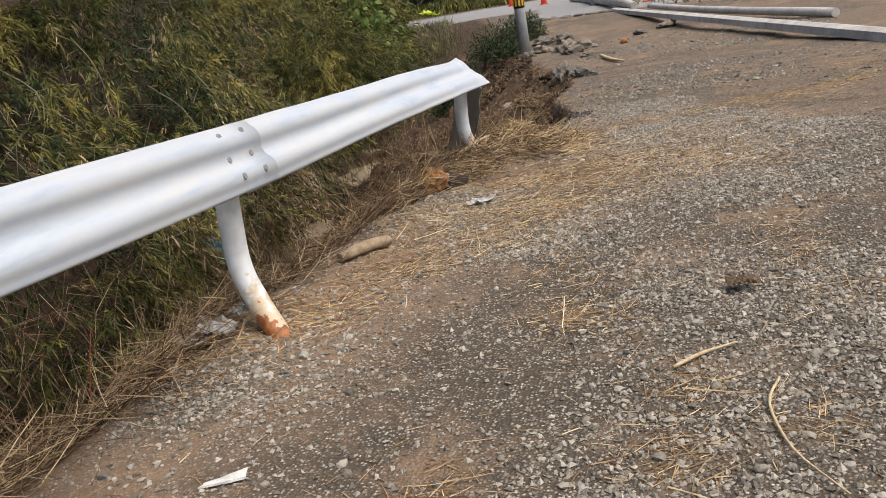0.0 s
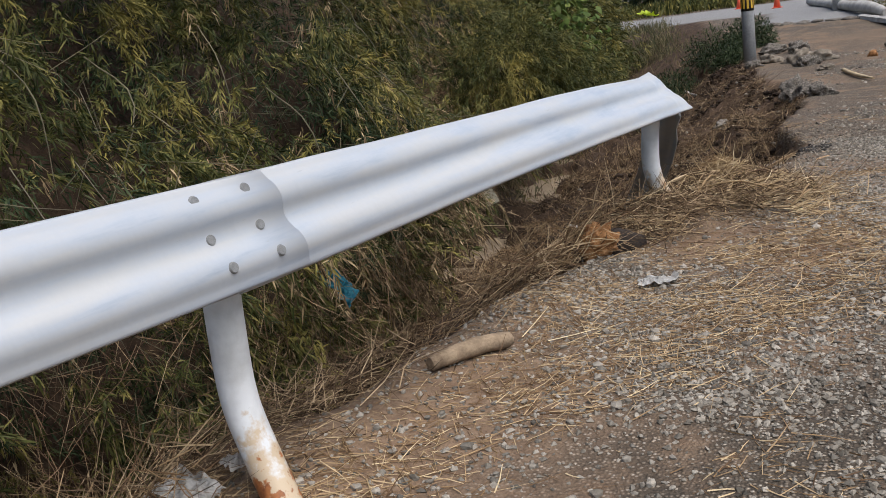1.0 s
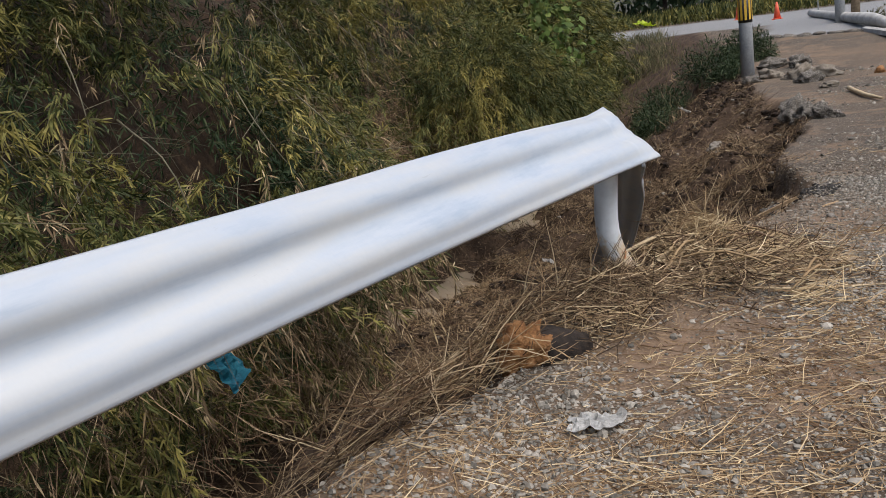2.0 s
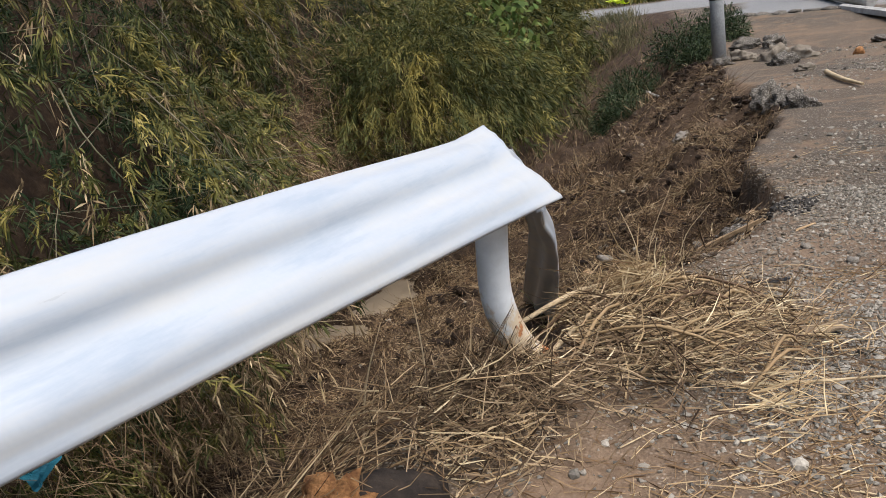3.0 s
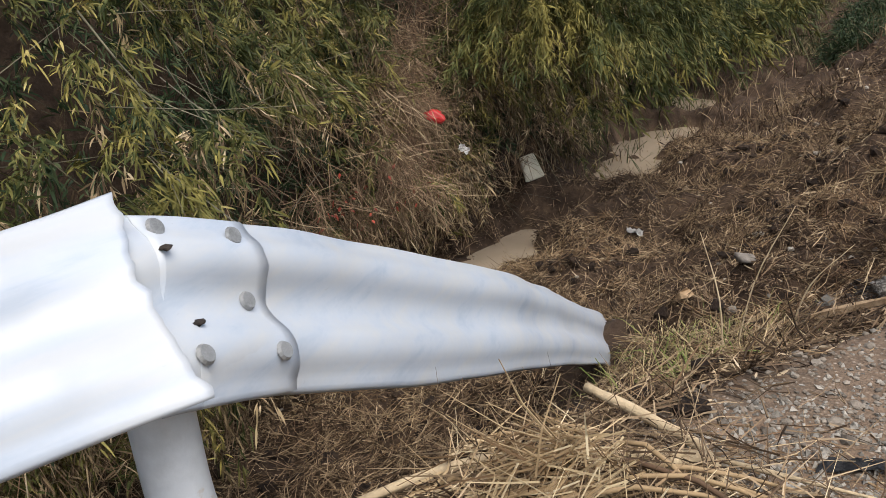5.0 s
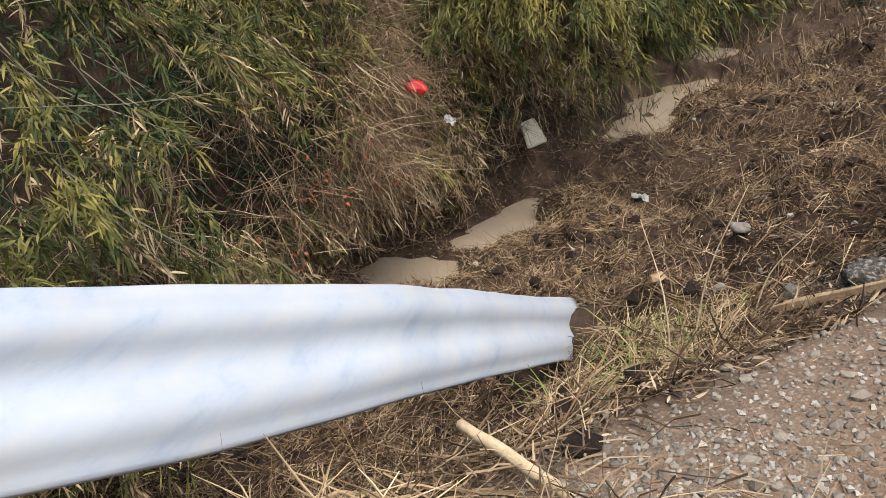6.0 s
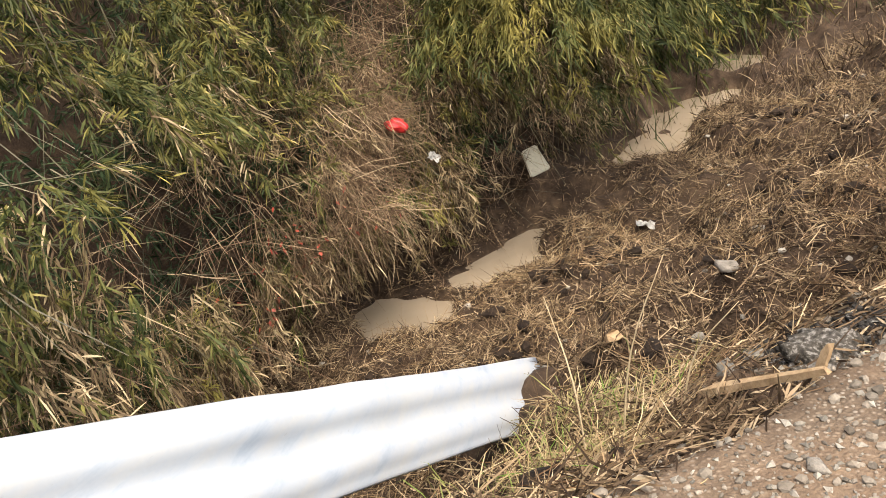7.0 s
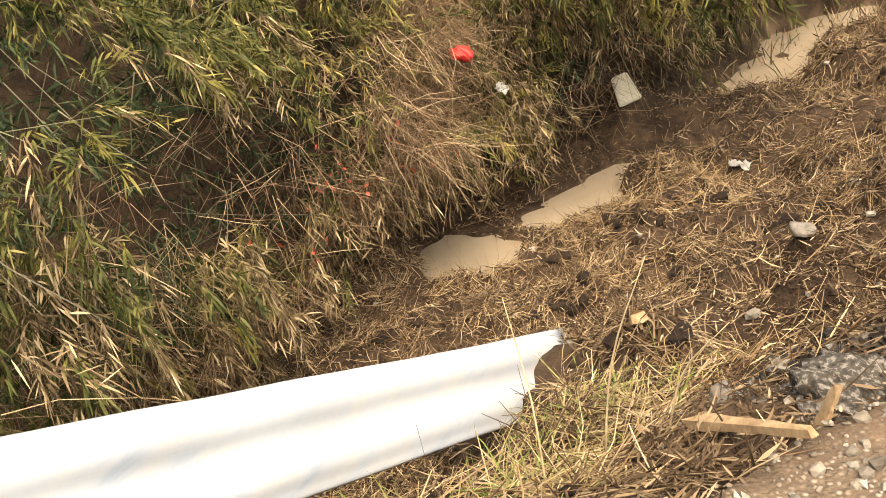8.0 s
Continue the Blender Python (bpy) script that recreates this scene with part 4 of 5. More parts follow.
    x, y = rng.normal(-1.90, 0.07, n), rng.normal(7.86, 0.08, n)
    d = unit(np.stack([rng.normal(-0.35, 0.3, n), rng.normal(-0.45, 0.3, n), rng.normal(-0.12, 0.25, n)], 1))
    me = stalk_mesh("straw_bunch", np.stack([x, y, ground_z(x, y) + rng.uniform(0.02, 0.20, n)], 1), d, rng.uniform(0.07, 0.19, n), rng.uniform(0.003, 0.007, n), rng.normal(0, 0.6, n), rng)
    put("straw_bunch", me, M["palestraw"], None, "pale bunch of straw pushed up beside a branch", "straw", kind="stuff")
    # living tuft under the rail's fallen end
    n = 2000
    x, y = rng.normal(-2.62, 0.15, n), rng.normal(9.55, 0.24, n)
    x[1400:], y[1400:] = rng.normal(-3.04, 0.15, 600), rng.normal(9.98, 0.22, 600)
    x[1000:1400], y[1000:1400] = rng.normal(-2.85, 0.16, 400), rng.normal(10.1, 0.16, 400)
    d = unit(np.stack([rng.normal(0.15, 0.5, n), rng.normal(0.25, 0.5, n), rng.uniform(0.3, 1.0, n)], 1))
    me = leaf_mesh("grass_tuft", np.stack([x, y, ground_z(x, y) - 0.01], 1), d, rng.uniform(0.12, 0.42, n), rng.uniform(0.0025, 0.006, n), rng.uniform(0.4, 1.6, n), rng)
    put("grass_tuft", me, M["tuft"], None, "half-green grass tuft beside the fallen rail end", "grass", kind="stuff")
    # pebbles
    x, y = scatter(rng, 175000, -2.4, 1.4, 1.2, 11, lambda x, y: np.clip(-d_edge(x, y) / 0.2 + 0.3, 0, 1) * np.clip(0.55 + 0.8 * vnoise(x, y, 1.1, 46), 0.15, 1) * np.clip((1.4 - x) / 0.7, 0, 1) * (1 - 0.85 * silt_at(x, y)) * (x + 0.35 * (y - 8.5) + 0.5 * vnoise(x, y, 0.8, 50) < np.interp(y, [7, 8.5], [1.1, 0.1])))
    n = len(x)
    s = 0.0045 + 0.0105 * rng.random(n) ** 2
    put("gravel_chips", chip_mesh("gravel_chips", np.stack([x, y, ground_z(x, y) + s * 0.2], 1), s, rng), M["stone"], None, "fine grey and tan road chippings", "gravel", kind="stuff")
    x, y = scatter(rng, 26000, -2.4, 1.7, 1.2, 11, lambda x, y: np.clip(-d_edge(x, y) / 0.2 + 0.3, 0, 1) * np.clip(0.5 + 0.8 * vnoise(x, y, 1.1, 46), 0.15, 1) * np.clip((1.7 - x) / 0.8, 0, 1))
    n = len(x)
    s = (0.007 + 0.009 * rng.random(n) ** 2 + 0.014 * rng.random(n) ** 9) * np.interp(y, [7.5, 8.5], [1, 0.55])
    put("gravel", stone_mesh("gravel", np.stack([x, y, ground_z(x, y) + s * 0.2], 1), s, rng), M["stone"], None, "loose grey and tan road gravel", "gravel", kind="stuff")
    x, y = scatter(rng, 9000, -2.6, -0.7, 8.3, 12, lambda x, y: np.exp(-((d_edge(x, y) + 0.25) / 0.4) ** 2))
    n = len(x)
    s = 0.004 + 0.008 * rng.random(n) ** 2 + 0.018 * rng.random(n) ** 9
    me = stone_mesh("edge_gravel", np.stack([x, y, ground_z(x, y) + s * 0.2], 1), s, rng)
    put("edge_gravel", me, M["edgestone"], None, "coarser pale gravel along the broken edge", "gravel", kind="stuff")
    x, y = scatter(rng, 2200, -6.5, -2.0, 9, 22, lambda x, y: np.clip(d_edge(x, y) / 0.3, 0, 1) * (ground_z(x, y) > -1.95))
    n = len(x)
    s = 0.007 + 0.035 * rng.random(n) ** 7
    me = stone_mesh("slope_stones", np.stack([x, y, ground_z(x, y) + s * 0.2], 1), s, rng)
    put("slope_stones", me, M["stone"], None, "small stones in the collapsed dark soil", "stones", kind="stuff")
    x, y = scatter(rng, 15000, -6.3, -1.9, 8.3, 24, lambda x, y: np.clip(d_edge(x, y) / 0.15, 0, 1) * (ground_z(x, y) > -1.95) * np.clip(0.3 + 0.9 * vnoise(x, y, 1.0, 49), 0, 1))
    n = len(x)
    s = 0.012 + 0.075 * rng.random(n) ** 4
    put("soil_clods", stone_mesh("soil_clods", np.stack([x, y, ground_z(x, y) + s * 0.25], 1), s, rng), M["soilclod"], None, "dark crumbled soil clods on the slope", "soil", kind="stuff")
    x, y = scatter(rng, 5200, -2.5, -1.6, 9.95, 10.75, lambda x, y: np.exp(-((y - 10.30 - 0.25 * (x + 2.1)) / 0.16) ** 2))
    n = len(x)
    s = 0.005 + 0.018 * rng.random(n) ** 3
    put("asphalt_crumbs", stone_mesh("asphalt_crumbs", np.stack([x, y, ground_z(x, y) + s * 0.3], 1), s, rng), M["crumb"], None, "black asphalt crumbs with pale stones along the break", "asphalt", kind="stuff")
    x, y = scatter(rng, 26000, -3.2, 2.2, 10.5, 24, lambda x, y: np.clip(-d_edge(x, y) / 0.3, 0, 1) * np.clip(0.35 + 0.9 * vnoise(x, y, 0.8, 51), 0.05, 1))
    n = len(x)
    s = 0.007 + 0.012 * rng.random(n) ** 3 + 0.03 * rng.random(n) ** 12
    put("far_chips", chip_mesh("far_chips", np.stack([x, y, ground_z(x, y) + s * 0.2], 1), s, rng), M["stone"], None, "scattered chippings on the far gravel", "gravel", kind="stuff")


litter_cover()


# ---- loose things by the road edge ----
def wedge_bm(a, b, w0, w1, h, seed=0, rough=0.12, cuts=7):
    """A split piece of wood from a to b: flat-sided, tapering, with frayed ends."""
    rng = np.random.default_rng(seed)
    a, b = Vector(a), Vector(b)
    d = (b - a).normalized()
    s = d.cross(Vector((0, 0, 1))).normalized()
    u = s.cross(d)
    bm = bmesh.new()
    rings = []
    for i in range(cuts + 1):
        f = i / cuts
        w = w0 + (w1 - w0) * f
        c = a.lerp(b, f)
        ring = []
        for k, (p, q) in enumerate(((-1, -0.8), (0, -1), (1, -0.7), (0.9, 0.6), (0.1, 1), (-0.85, 0.7))):
            j = 1 + rough * rng.uniform(-1, 1)
            end = d * (rng.uniform(-0.03, 0.03) if i in (0, cuts) else 0)
            ring.append(bm.verts.new(c + s * (p * w * 0.5 * j) + u * (q * h * 0.5 * j * (0.6 + 0.4 * w / max(w0, w1))) + end))
        rings.append(ring)
    for r0, r1 in zip(rings, rings[1:]):
        for k in range(6):
            bm.faces.new((r0[k], r0[(k + 1) % 6], r1[(k + 1) % 6], r1[k]))
    bm.faces.new(rings[0][::-1])
    bm.faces.new(rings[-1])
    bmesh.ops.recalc_face_normals(bm, faces=bm.faces)
    return bm


def crumple_bm(w, h, seed, height=0.05, n=12):
    """A crumpled sheet lying in folds, with thickness."""
    bm = bmesh.new()
    g = []
    for i in range(n + 1):
        row = []
        for j in range(n + 1):
            x, y = (i / n - 0.5) * w, (j / n - 0.5) * h
            q = Vector((x * 14 / max(w, h) * 0.35, y * 14 / max(w, h) * 0.35, seed * 2.7))
            r = 1 + 0.35 * noise.noise(q * 0.7 + Vector((5, 0, 0)))
            row.append(bm.verts.new((x * r, y * r, height * (0.5 + abs(noise.noise(q))))))
        g.append(row)
    for r0, r1 in zip(g, g[1:]):
        for k in range(n):
            bm.faces.new((r0[k], r0[k + 1], r1[k + 1], r1[k]))
    bmesh.ops.solidify(bm, geom=bm.faces[:], thickness=0.002)
    return bm


def lay(name, bm, material, label, category, at=(0, 0, 0), turn=(0, 0, 0), group=""):
    """One loose thing of one piece."""
    me = bpy.data.meshes.new(name)
    bm.to_mesh(me)
    bm.free()
    ob = put(name, me, material, None, label, category, group)
    ob.matrix_basis = pose(*at, *turn)
    return ob


def on_slope(x0, y0, x1, y1, lift):
    return seated(x0, y0, lift), seated(x1, y1, lift)


def edge_things():
    # sawn log end lying in a burnt hollow
    log = thing("log", "charred log with a raw orange broken end", "log")
    part("trunk", tube_bm([(-2.16, 6.15, 0.11), (-2.12, 6.26, 0.09), (-2.06, 6.40, 0.03)], [0.085, 0.085, 0.07], 14, 8, 0.06, 3), M["bark"], log)
    bm = lump_bm((0.125, 0.085, 0.11), 5, 4, 0.6)
    bmesh.ops.transform(bm, matrix=pose(-2.18, 6.10, 0.12, 0, 0, 43), verts=bm.verts)
    part("broken_end", bm, M["cutwood"], log, "splintered orange heartwood")
    a, b = on_slope(-2.23, 4.40, -2.06, 4.76, 0.04)
    lay("wood_chunk", tube_bm([a, tuple((Vector(a) + Vector(b)) / 2 + Vector((0, 0.01, 0.012))), b], [0.030, 0.038, 0.034], 10, 9, 0.14, 2), M["oldwood"], "short weathered chunk of wood on the weeds", "wood")
    lay("plastic_rag", crumple_bm(0.18, 0.11, 3, 0.045), M["rag"], "crumpled dirty white plastic rag on the silt", "litter", seated(-1.74, 5.74, 0.0), (0, 0, 25))
    for k, (x, y, w) in enumerate(((-2.36, 3.26, 0.20), (-2.46, 3.18, 0.13), (-2.32, 3.42, 0.11))):
        lay("plastic_scrap", crumple_bm(w, w * 0.6, 7 + k, 0.05), M["rag"], "torn pale plastic scrap among the weeds", "litter", seated(x, y, 0.05), (10, 8, 40 * k), "scraps at the post")
    lay("wood_sliver", wedge_bm((-0.07, 0, 0.012), (0.08, 0.03, 0.014), 0.02, 0.065, 0.014, 4), M["rag"], "pale flat sliver lying on the gravel", "wood", seated(-1.67, 2.14, 0.0), (0, 0, 20))
    for k, (x, y, s) in enumerate(((0.0, 2.26, 0.024), (0.08, 2.27, 0.017), (-2.44, 3.0, 0.05), (-2.50, 2.85, 0.035), (-3.62, 11.93, 0.09), (-2.60, 10.83, 0.10), (-2.35, 10.75, 0.05), (-1.5, 9.3, 0.035), (-1.25, 9.05, 0.04), (-1.65, 9.45, 0.03))):
        lay("stone", lump_bm((s, s * 0.8, s * 0.65), 20 + k, 2), M["rock"], "loose pale stone on the ground", "stone", seated(x, y, s * 0.25), (0, 0, 37 * k), "loose stones")
    # twigs
    twigs = [([(-0.27, 2.90), (-0.17, 3.02), (-0.05, 3.12)], 0.007, "thin curved yellow twig on the gravel"), ([(0.08, 2.82), (0.04, 2.62), (0.09, 2.35), (0.21, 2.12)], 0.005, "long thin bent twig on the gravel"),
             ([(-1.62, 7.40), (-1.42, 7.75), (-1.20, 8.06)], 0.013, "brown straight stick across the straw"), ([(-2.58, 19.1), (-2.25, 18.2), (-1.92, 17.4)], 0.035, "pale fallen branch on the gravel"),
             ([(-3.40, 10.85), (-2.9, 10.8), (-2.5, 10.6), (-2.05, 10.42)], 0.008, "thin pale root on the slope"), ([(-1.75, 7.25), (-1.4, 7.3), (-0.95, 7.55)], 0.007, "thin pale stalk across the gravel")]
    for k, (line, r, label) in enumerate(twigs):
        pts = [seated(x, y, r + 0.012) for x, y in line]
        lay("twig", tube_bm(pts, [r, r, r * 0.5], 7, 12, 0.1, 30 + k), M["oldwood"] if k == 2 else M["twig"], label, "twig")
    # forked branch on the straw heap
    br = thing("forked_branch", "pale forked dry branch lying on the straw heap", "branch")
    fork = (-1.85, 8.33, -0.02)
    part("limb", tube_bm([(-2.30, 7.30, 0.13), (-2.10, 7.80, 0.16), fork], [0.009, 0.013, 0.015], 7, 12, 0.15, 40), M["twig"], br)
    part("limb", tube_bm([(-2.05, 7.15, 0.12), (-1.98, 7.72, 0.15), fork], [0.008, 0.011, 0.014], 7, 12, 0.15, 41), M["twig"], br)
    part("limb", tube_bm([(-2.26, 8.38, 0.02), (-2.05, 8.37, 0.0), fork, (-1.60, 8.05, 0.0), (-1.48, 7.95, -0.01)], [0.014, 0.016, 0.016, 0.013, 0.010], 8, 16, 0.15, 42), M["twig"], br)
    part("twig", tube_bm([fork, (-1.62, 8.36, -0.01), (-1.45, 8.45, -0.05)], [0.007, 0.006, 0.003], 6, 8, 0.15, 43), M["twig"], br)
    # long broken reeds thrown over the heap
    rng = np.random.default_rng(57)
    for k in range(30):
        x, y, w, ln = rng.normal(-1.72, 0.24), rng.normal(7.70, 0.26), rng.normal(0.75, 0.45), rng.uniform(0.35, 0.85)
        pts = []
        for f, up in ((-0.5, 0.05), (0.0, rng.uniform(0.08, 0.15)), (0.5, 0.03)):
            q, r = x + math.cos(w) * ln * f + rng.normal(0, 0.02), y + math.sin(w) * ln * f + rng.normal(0, 0.02)
            pts.append(seated(max(q, -2.25), r, up))
        lay("reed", tube_bm(pts, [rng.uniform(0.005, 0.008), 0.0065, 0.003], 6, 6, 0.1, 300 + k), M["palestraw"] if k % 4 else M["brownstalk"], "dry hollow reed lying over the straw heap", "reed", group="reeds on the heap")
    lay("rubber_scrap", crumple_bm(0.22, 0.05, 91, 0.02), M["black"], "flat black rubber scrap in the straw", "litter", seated(-1.56, 8.57, 0.006), (0, 0, 35))
    lay("dry_leaf_clump", crumple_bm(0.12, 0.09, 93, 0.06), M["oldwood"], "curled brown dead leaves on the gravel", "dead leaves", seated(-0.02, 3.72, 0.004), (0, 0, 20))
    lay("flat_bark", wedge_bm((-0.16, 0, 0.016), (0.16, 0.04, 0.016), 0.05, 0.07, 0.014, 95), M["oldwood"], "flat strip of tan bark on the gravel", "bark", seated(-1.30, 7.85, 0.004), (0, 0, 35))
    # timber scraps at the broken edge
    lay("plank_splinter", wedge_bm((-2.23, 9.86, -0.33), (-1.81, 9.78, -0.10), 0.06, 0.022, 0.036, 5), M["wood"], "split orange-brown timber on the broken edge", "wood")
    a, b = on_slope(-2.48, 10.80, -2.10, 10.72, 0.05)
    for k in range(3):
        o = Vector((0, 0, 0.022 * k))
        lay("split_timber", wedge_bm(Vector(a) + o, Vector(b) + o + Vector((0.02 * k, 0.03 * k, 0)), 0.07, 0.05, 0.03, 8 + k), M["wood"], "frayed split timber beside a broken asphalt lump", "wood", group="split timbers")
    lay("bark_chip", wedge_bm((-1.95, 9.97, -0.30), (-1.92, 10.01, -0.18), 0.06, 0.04, 0.014, 12), M["wood"], "tan bark chip standing against the asphalt lump", "wood")
    lay("asphalt_lump", lump_bm((0.24, 0.17, 0.13), 3, 4, 0.55), M["clod"], "dark broken lump of asphalt at the road edge", "asphalt lump", (-1.93, 10.22, -0.36), (0, 0, 30))
    a, b = on_slope(-3.55, 10.62, -3.22, 10.50, 0.05)
    lay("timber_offcut", wedge_bm(a, b, 0.09, 0.06, 0.06, 15), M["wood"], "split timber offcut on the dark slope", "wood")
    lay("wood_chip", wedge_bm((-0.07, 0, 0.01), (0.07, 0, 0.012), 0.02, 0.012, 0.01, 16), M["wood"], "small pale wood chip on the gravel", "wood", seated(-1.57, 9.8, 0.0), (0, 0, 60))
    # tall single stalks
    rng = np.random.default_rng(51)
    for k, (x, y, h, lean) in enumerate(((-2.55, 9.75, 0.75, 0.25), (-2.45, 9.5, 0.55, -0.3), (-2.42, 6.55, 0.45, 0.2), (-2.38, 6.9, 0.5, -0.15), (-2.75, 2.75, 0.5, 0.12), (-2.35, 9.85, 0.42, 0.5))):
        p = seated(x, y, -0.02)
        pts = [p, (p[0] + 0.3 * lean * h, p[1] + 0.1 * h, p[2] + 0.55 * h), (p[0] + lean * h, p[1] + 0.2 * h, p[2] + h)]
        lay("dry_stalk", tube_bm(pts, [0.004, 0.003, 0.0012], 5, 8, 0, k), M["berry"] if k == 4 else M["twig"], "single upright dry weed stalk at the edge", "stalk", group="dry stalks")


edge_things()


# ---- things in the ditch ----
def ditch_things():
    lay("red_scrap", lump_bm((0.10, 0.065, 0.05), 61, 3, 0.4), M["red"], "crumpled red plastic scrap caught in dead stalks", "litter", (-6.56, 11.89, -0.27), (20, 25, 30))
    lay("white_scrap", crumple_bm(0.10, 0.07, 62, 0.03), M["rag"], "small pale scrap among the stalks", "litter", (-6.45, 12.1, -0.62), (40, 30, 30))
    bm = bmesh.new()
    bmesh.ops.create_cube(bm, size=1)
    bmesh.ops.scale(bm, vec=(0.22, 0.10, 0.29), verts=bm.verts)
    for v in bm.verts:
        v.co.x *= 0.7 if v.co.z > 0 else 1.1
        v.co += Vector((noise.noise(v.co * 9), noise.noise(v.co * 7 + Vector((3, 0, 0))), 0)) * 0.03
    bmesh.ops.bevel(bm, geom=bm.edges[:], offset=0.012, segments=2, affect="EDGES")
    lay("cream_block", bm, M["cream"], "cream foam block leaning at the foot of the bank", "block", seated(-7.26, 13.93, 0.13), (-22, -14, 52))
    lay("white_bag", crumple_bm(0.17, 0.11, 64, 0.08), M["rag"], "torn white plastic bag on the ditch slope", "litter", seated(-5.78, 13.75, 0.02), (0, 20, 30))
    lay("blue_net", crumple_bm(0.42, 0.20, 66, 0.12, 16), M["net"], "torn blue net hanging in the bamboo", "net", (-4.72, 6.72, -0.40), (30, 55, 40))
    lay("rock", lump_bm((0.16, 0.13, 0.10), 68, 4, 0.4), M["rock"], "grey rock stuck in the collapsed slope", "rock", seated(-4.31, 17.37, 0.03), (0, 0, 20))
    lay("white_scrap", crumple_bm(0.35, 0.18, 70, 0.10), M["rag"], "white scrap caught in the weeds", "litter", seated(-6.5, 23.2, 0.1), (0, 30, 50))


ditch_things()


# ---- broken road beyond ----
def far_road_things():
    slabs = [(-5.0, 25.2, 0.42, 0.13, "clod"), (-4.5, 22.9, 0.34, 0.12, "sandclod"), (-4.3, 24.9, 0.36, 0.14, "clod"), (-3.9, 22.3, 0.42, 0.17, "sandclod"), (-3.4, 22.5, 0.45, 0.12, "sandclod"), (-3.55, 21.4, 0.30, 0.12, "clod"),
             (-3.05, 17.2, 0.36, 0.17, "clod"), (-2.75, 16.4, 0.34, 0.14, "clod"), (-2.45, 15.7, 0.26, 0.10, "clod"), (-4.75, 22.0, 0.25, 0.10, "clod"), (-3.0, 20.2, 0.25, 0.06, "sandclod"), (-2.2, 24.4, 0.3, 0.07, "clod"), (-1.5, 25.0, 0.35, 0.08, "sandclod")]
    for k, (x, y, w, h, m) in enumerate(slabs):
        lay("asphalt_slab", lump_bm((w * 0.85, w * 0.7, h * 1.5), 80 + k, 4, 0.45), M[m], "broken slab of old asphalt heaved from the road", "asphalt slab", seated(x, y, h * 0.35), (6 * (k % 3 - 1), 8 * (k % 2), 41 * k), "heaved asphalt slabs")
    lay("broken_brick", lump_bm((0.13, 0.10, 0.10), 99, 2, 0.4), M["cutwood"], "orange broken brick on the far gravel", "brick", seated(-2.38, 21.96, 0.04))
    # lip of the asphalt road
    for k in range(9):
        x = -7.4 + k * 0.48
        y = 33.2 + 0.55 * (x + 7) * -0.45
        lay("asphalt_lip", lump_bm((0.32, 0.22, 0.10), 120 + k, 2, 0.35), M["clod"], "dark broken lip of the asphalt road", "asphalt", seated(x, y - 0.1, 0.0), (0, 0, 25 * k), "broken asphalt lip")


far_road_things()


def utility_pole(x, y, r, height, band, label, material):
    base = seated(x, y, -0.2)
    pole = thing("utility_pole", label, "utility pole", base)
    part("shaft", tube_bm([(0, 0, 0), (0, 0, height)], [r, r * 0.72], 20, 6), material, pole)
    if band:
        b = part("warning_band", tube_bm([(0, 0, 1.40), (0, 0, 1.95)], [r * 0.975 + 0.006, r * 0.965 + 0.006], 24, 2), M["black"], pole, "black and yellow striped band")
        for k in range(10):
            a = 2 * math.pi * k / 10
            bm = bmesh.new()
            bmesh.ops.create_cube(bm, size=1)
            bmesh.ops.scale(bm, vec=(0.006, 0.052, 0.44), verts=bm.verts)
            bmesh.ops.bevel(bm, geom=bm.edges[:], offset=0.002, segments=1, affect="EDGES")
            bmesh.ops.transform(bm, matrix=pose(0, 0, 1.675, 0, 0, math.degrees(a)) @ pose(r * 0.97 + 0.007, 0, 0), verts=bm.verts)
            part("stripe", bm, M["yellow"], b, "yellow stripe")
    return pole


utility_pole(-5.2, 23.7, 0.148, 9.5, True, "grey concrete utility pole with a black and yellow band", M["concrete"])
utility_pole(-4.84, 35.7, 0.16, 9.5, False, "grey concrete utility pole at the road junction", M["concrete"])
utility_pole(-4.55, 37.3, 0.15, 8.0, False, "dark weathered wooden pole beside a concrete pole", M["oldwood"])


def fallen(name, pts, radii, material, label, category, seed):
    lay(name, tube_bm(pts, radii, 14, 14, 0.05, seed), material, label, category)


fallen("fallen_pole", [seated(-6.46, 40.3, 0.14), seated(-4.6, 35.4, 0.16), seated(-3.6, 32.9, 0.24), seated(-2.9, 31.2, 0.16)], [0.13, 0.16, 0.20, 0.13], M["oldconcrete"], "broken white concrete pole lying across the road", "fallen pole", 1)
fallen("fallen_pole", [seated(-2.3, 29.9, 0.20), seated(-0.3, 25.9, 0.16), seated(2.2, 20.6, 0.10)], [0.085, 0.095, 0.10], M["oldconcrete"], "long thin white pole lying beside a concrete beam", "fallen pole", 2)
bm = wedge_bm(seated(-3.7, 32.4, 0.03), seated(2.4, 14.2, 0.06), 0.28, 0.34, 0.20, 6, 0.05, 12)
lay("fallen_beam", bm, M["oldconcrete"], "long grey concrete beam fallen across the gravel", "concrete beam")


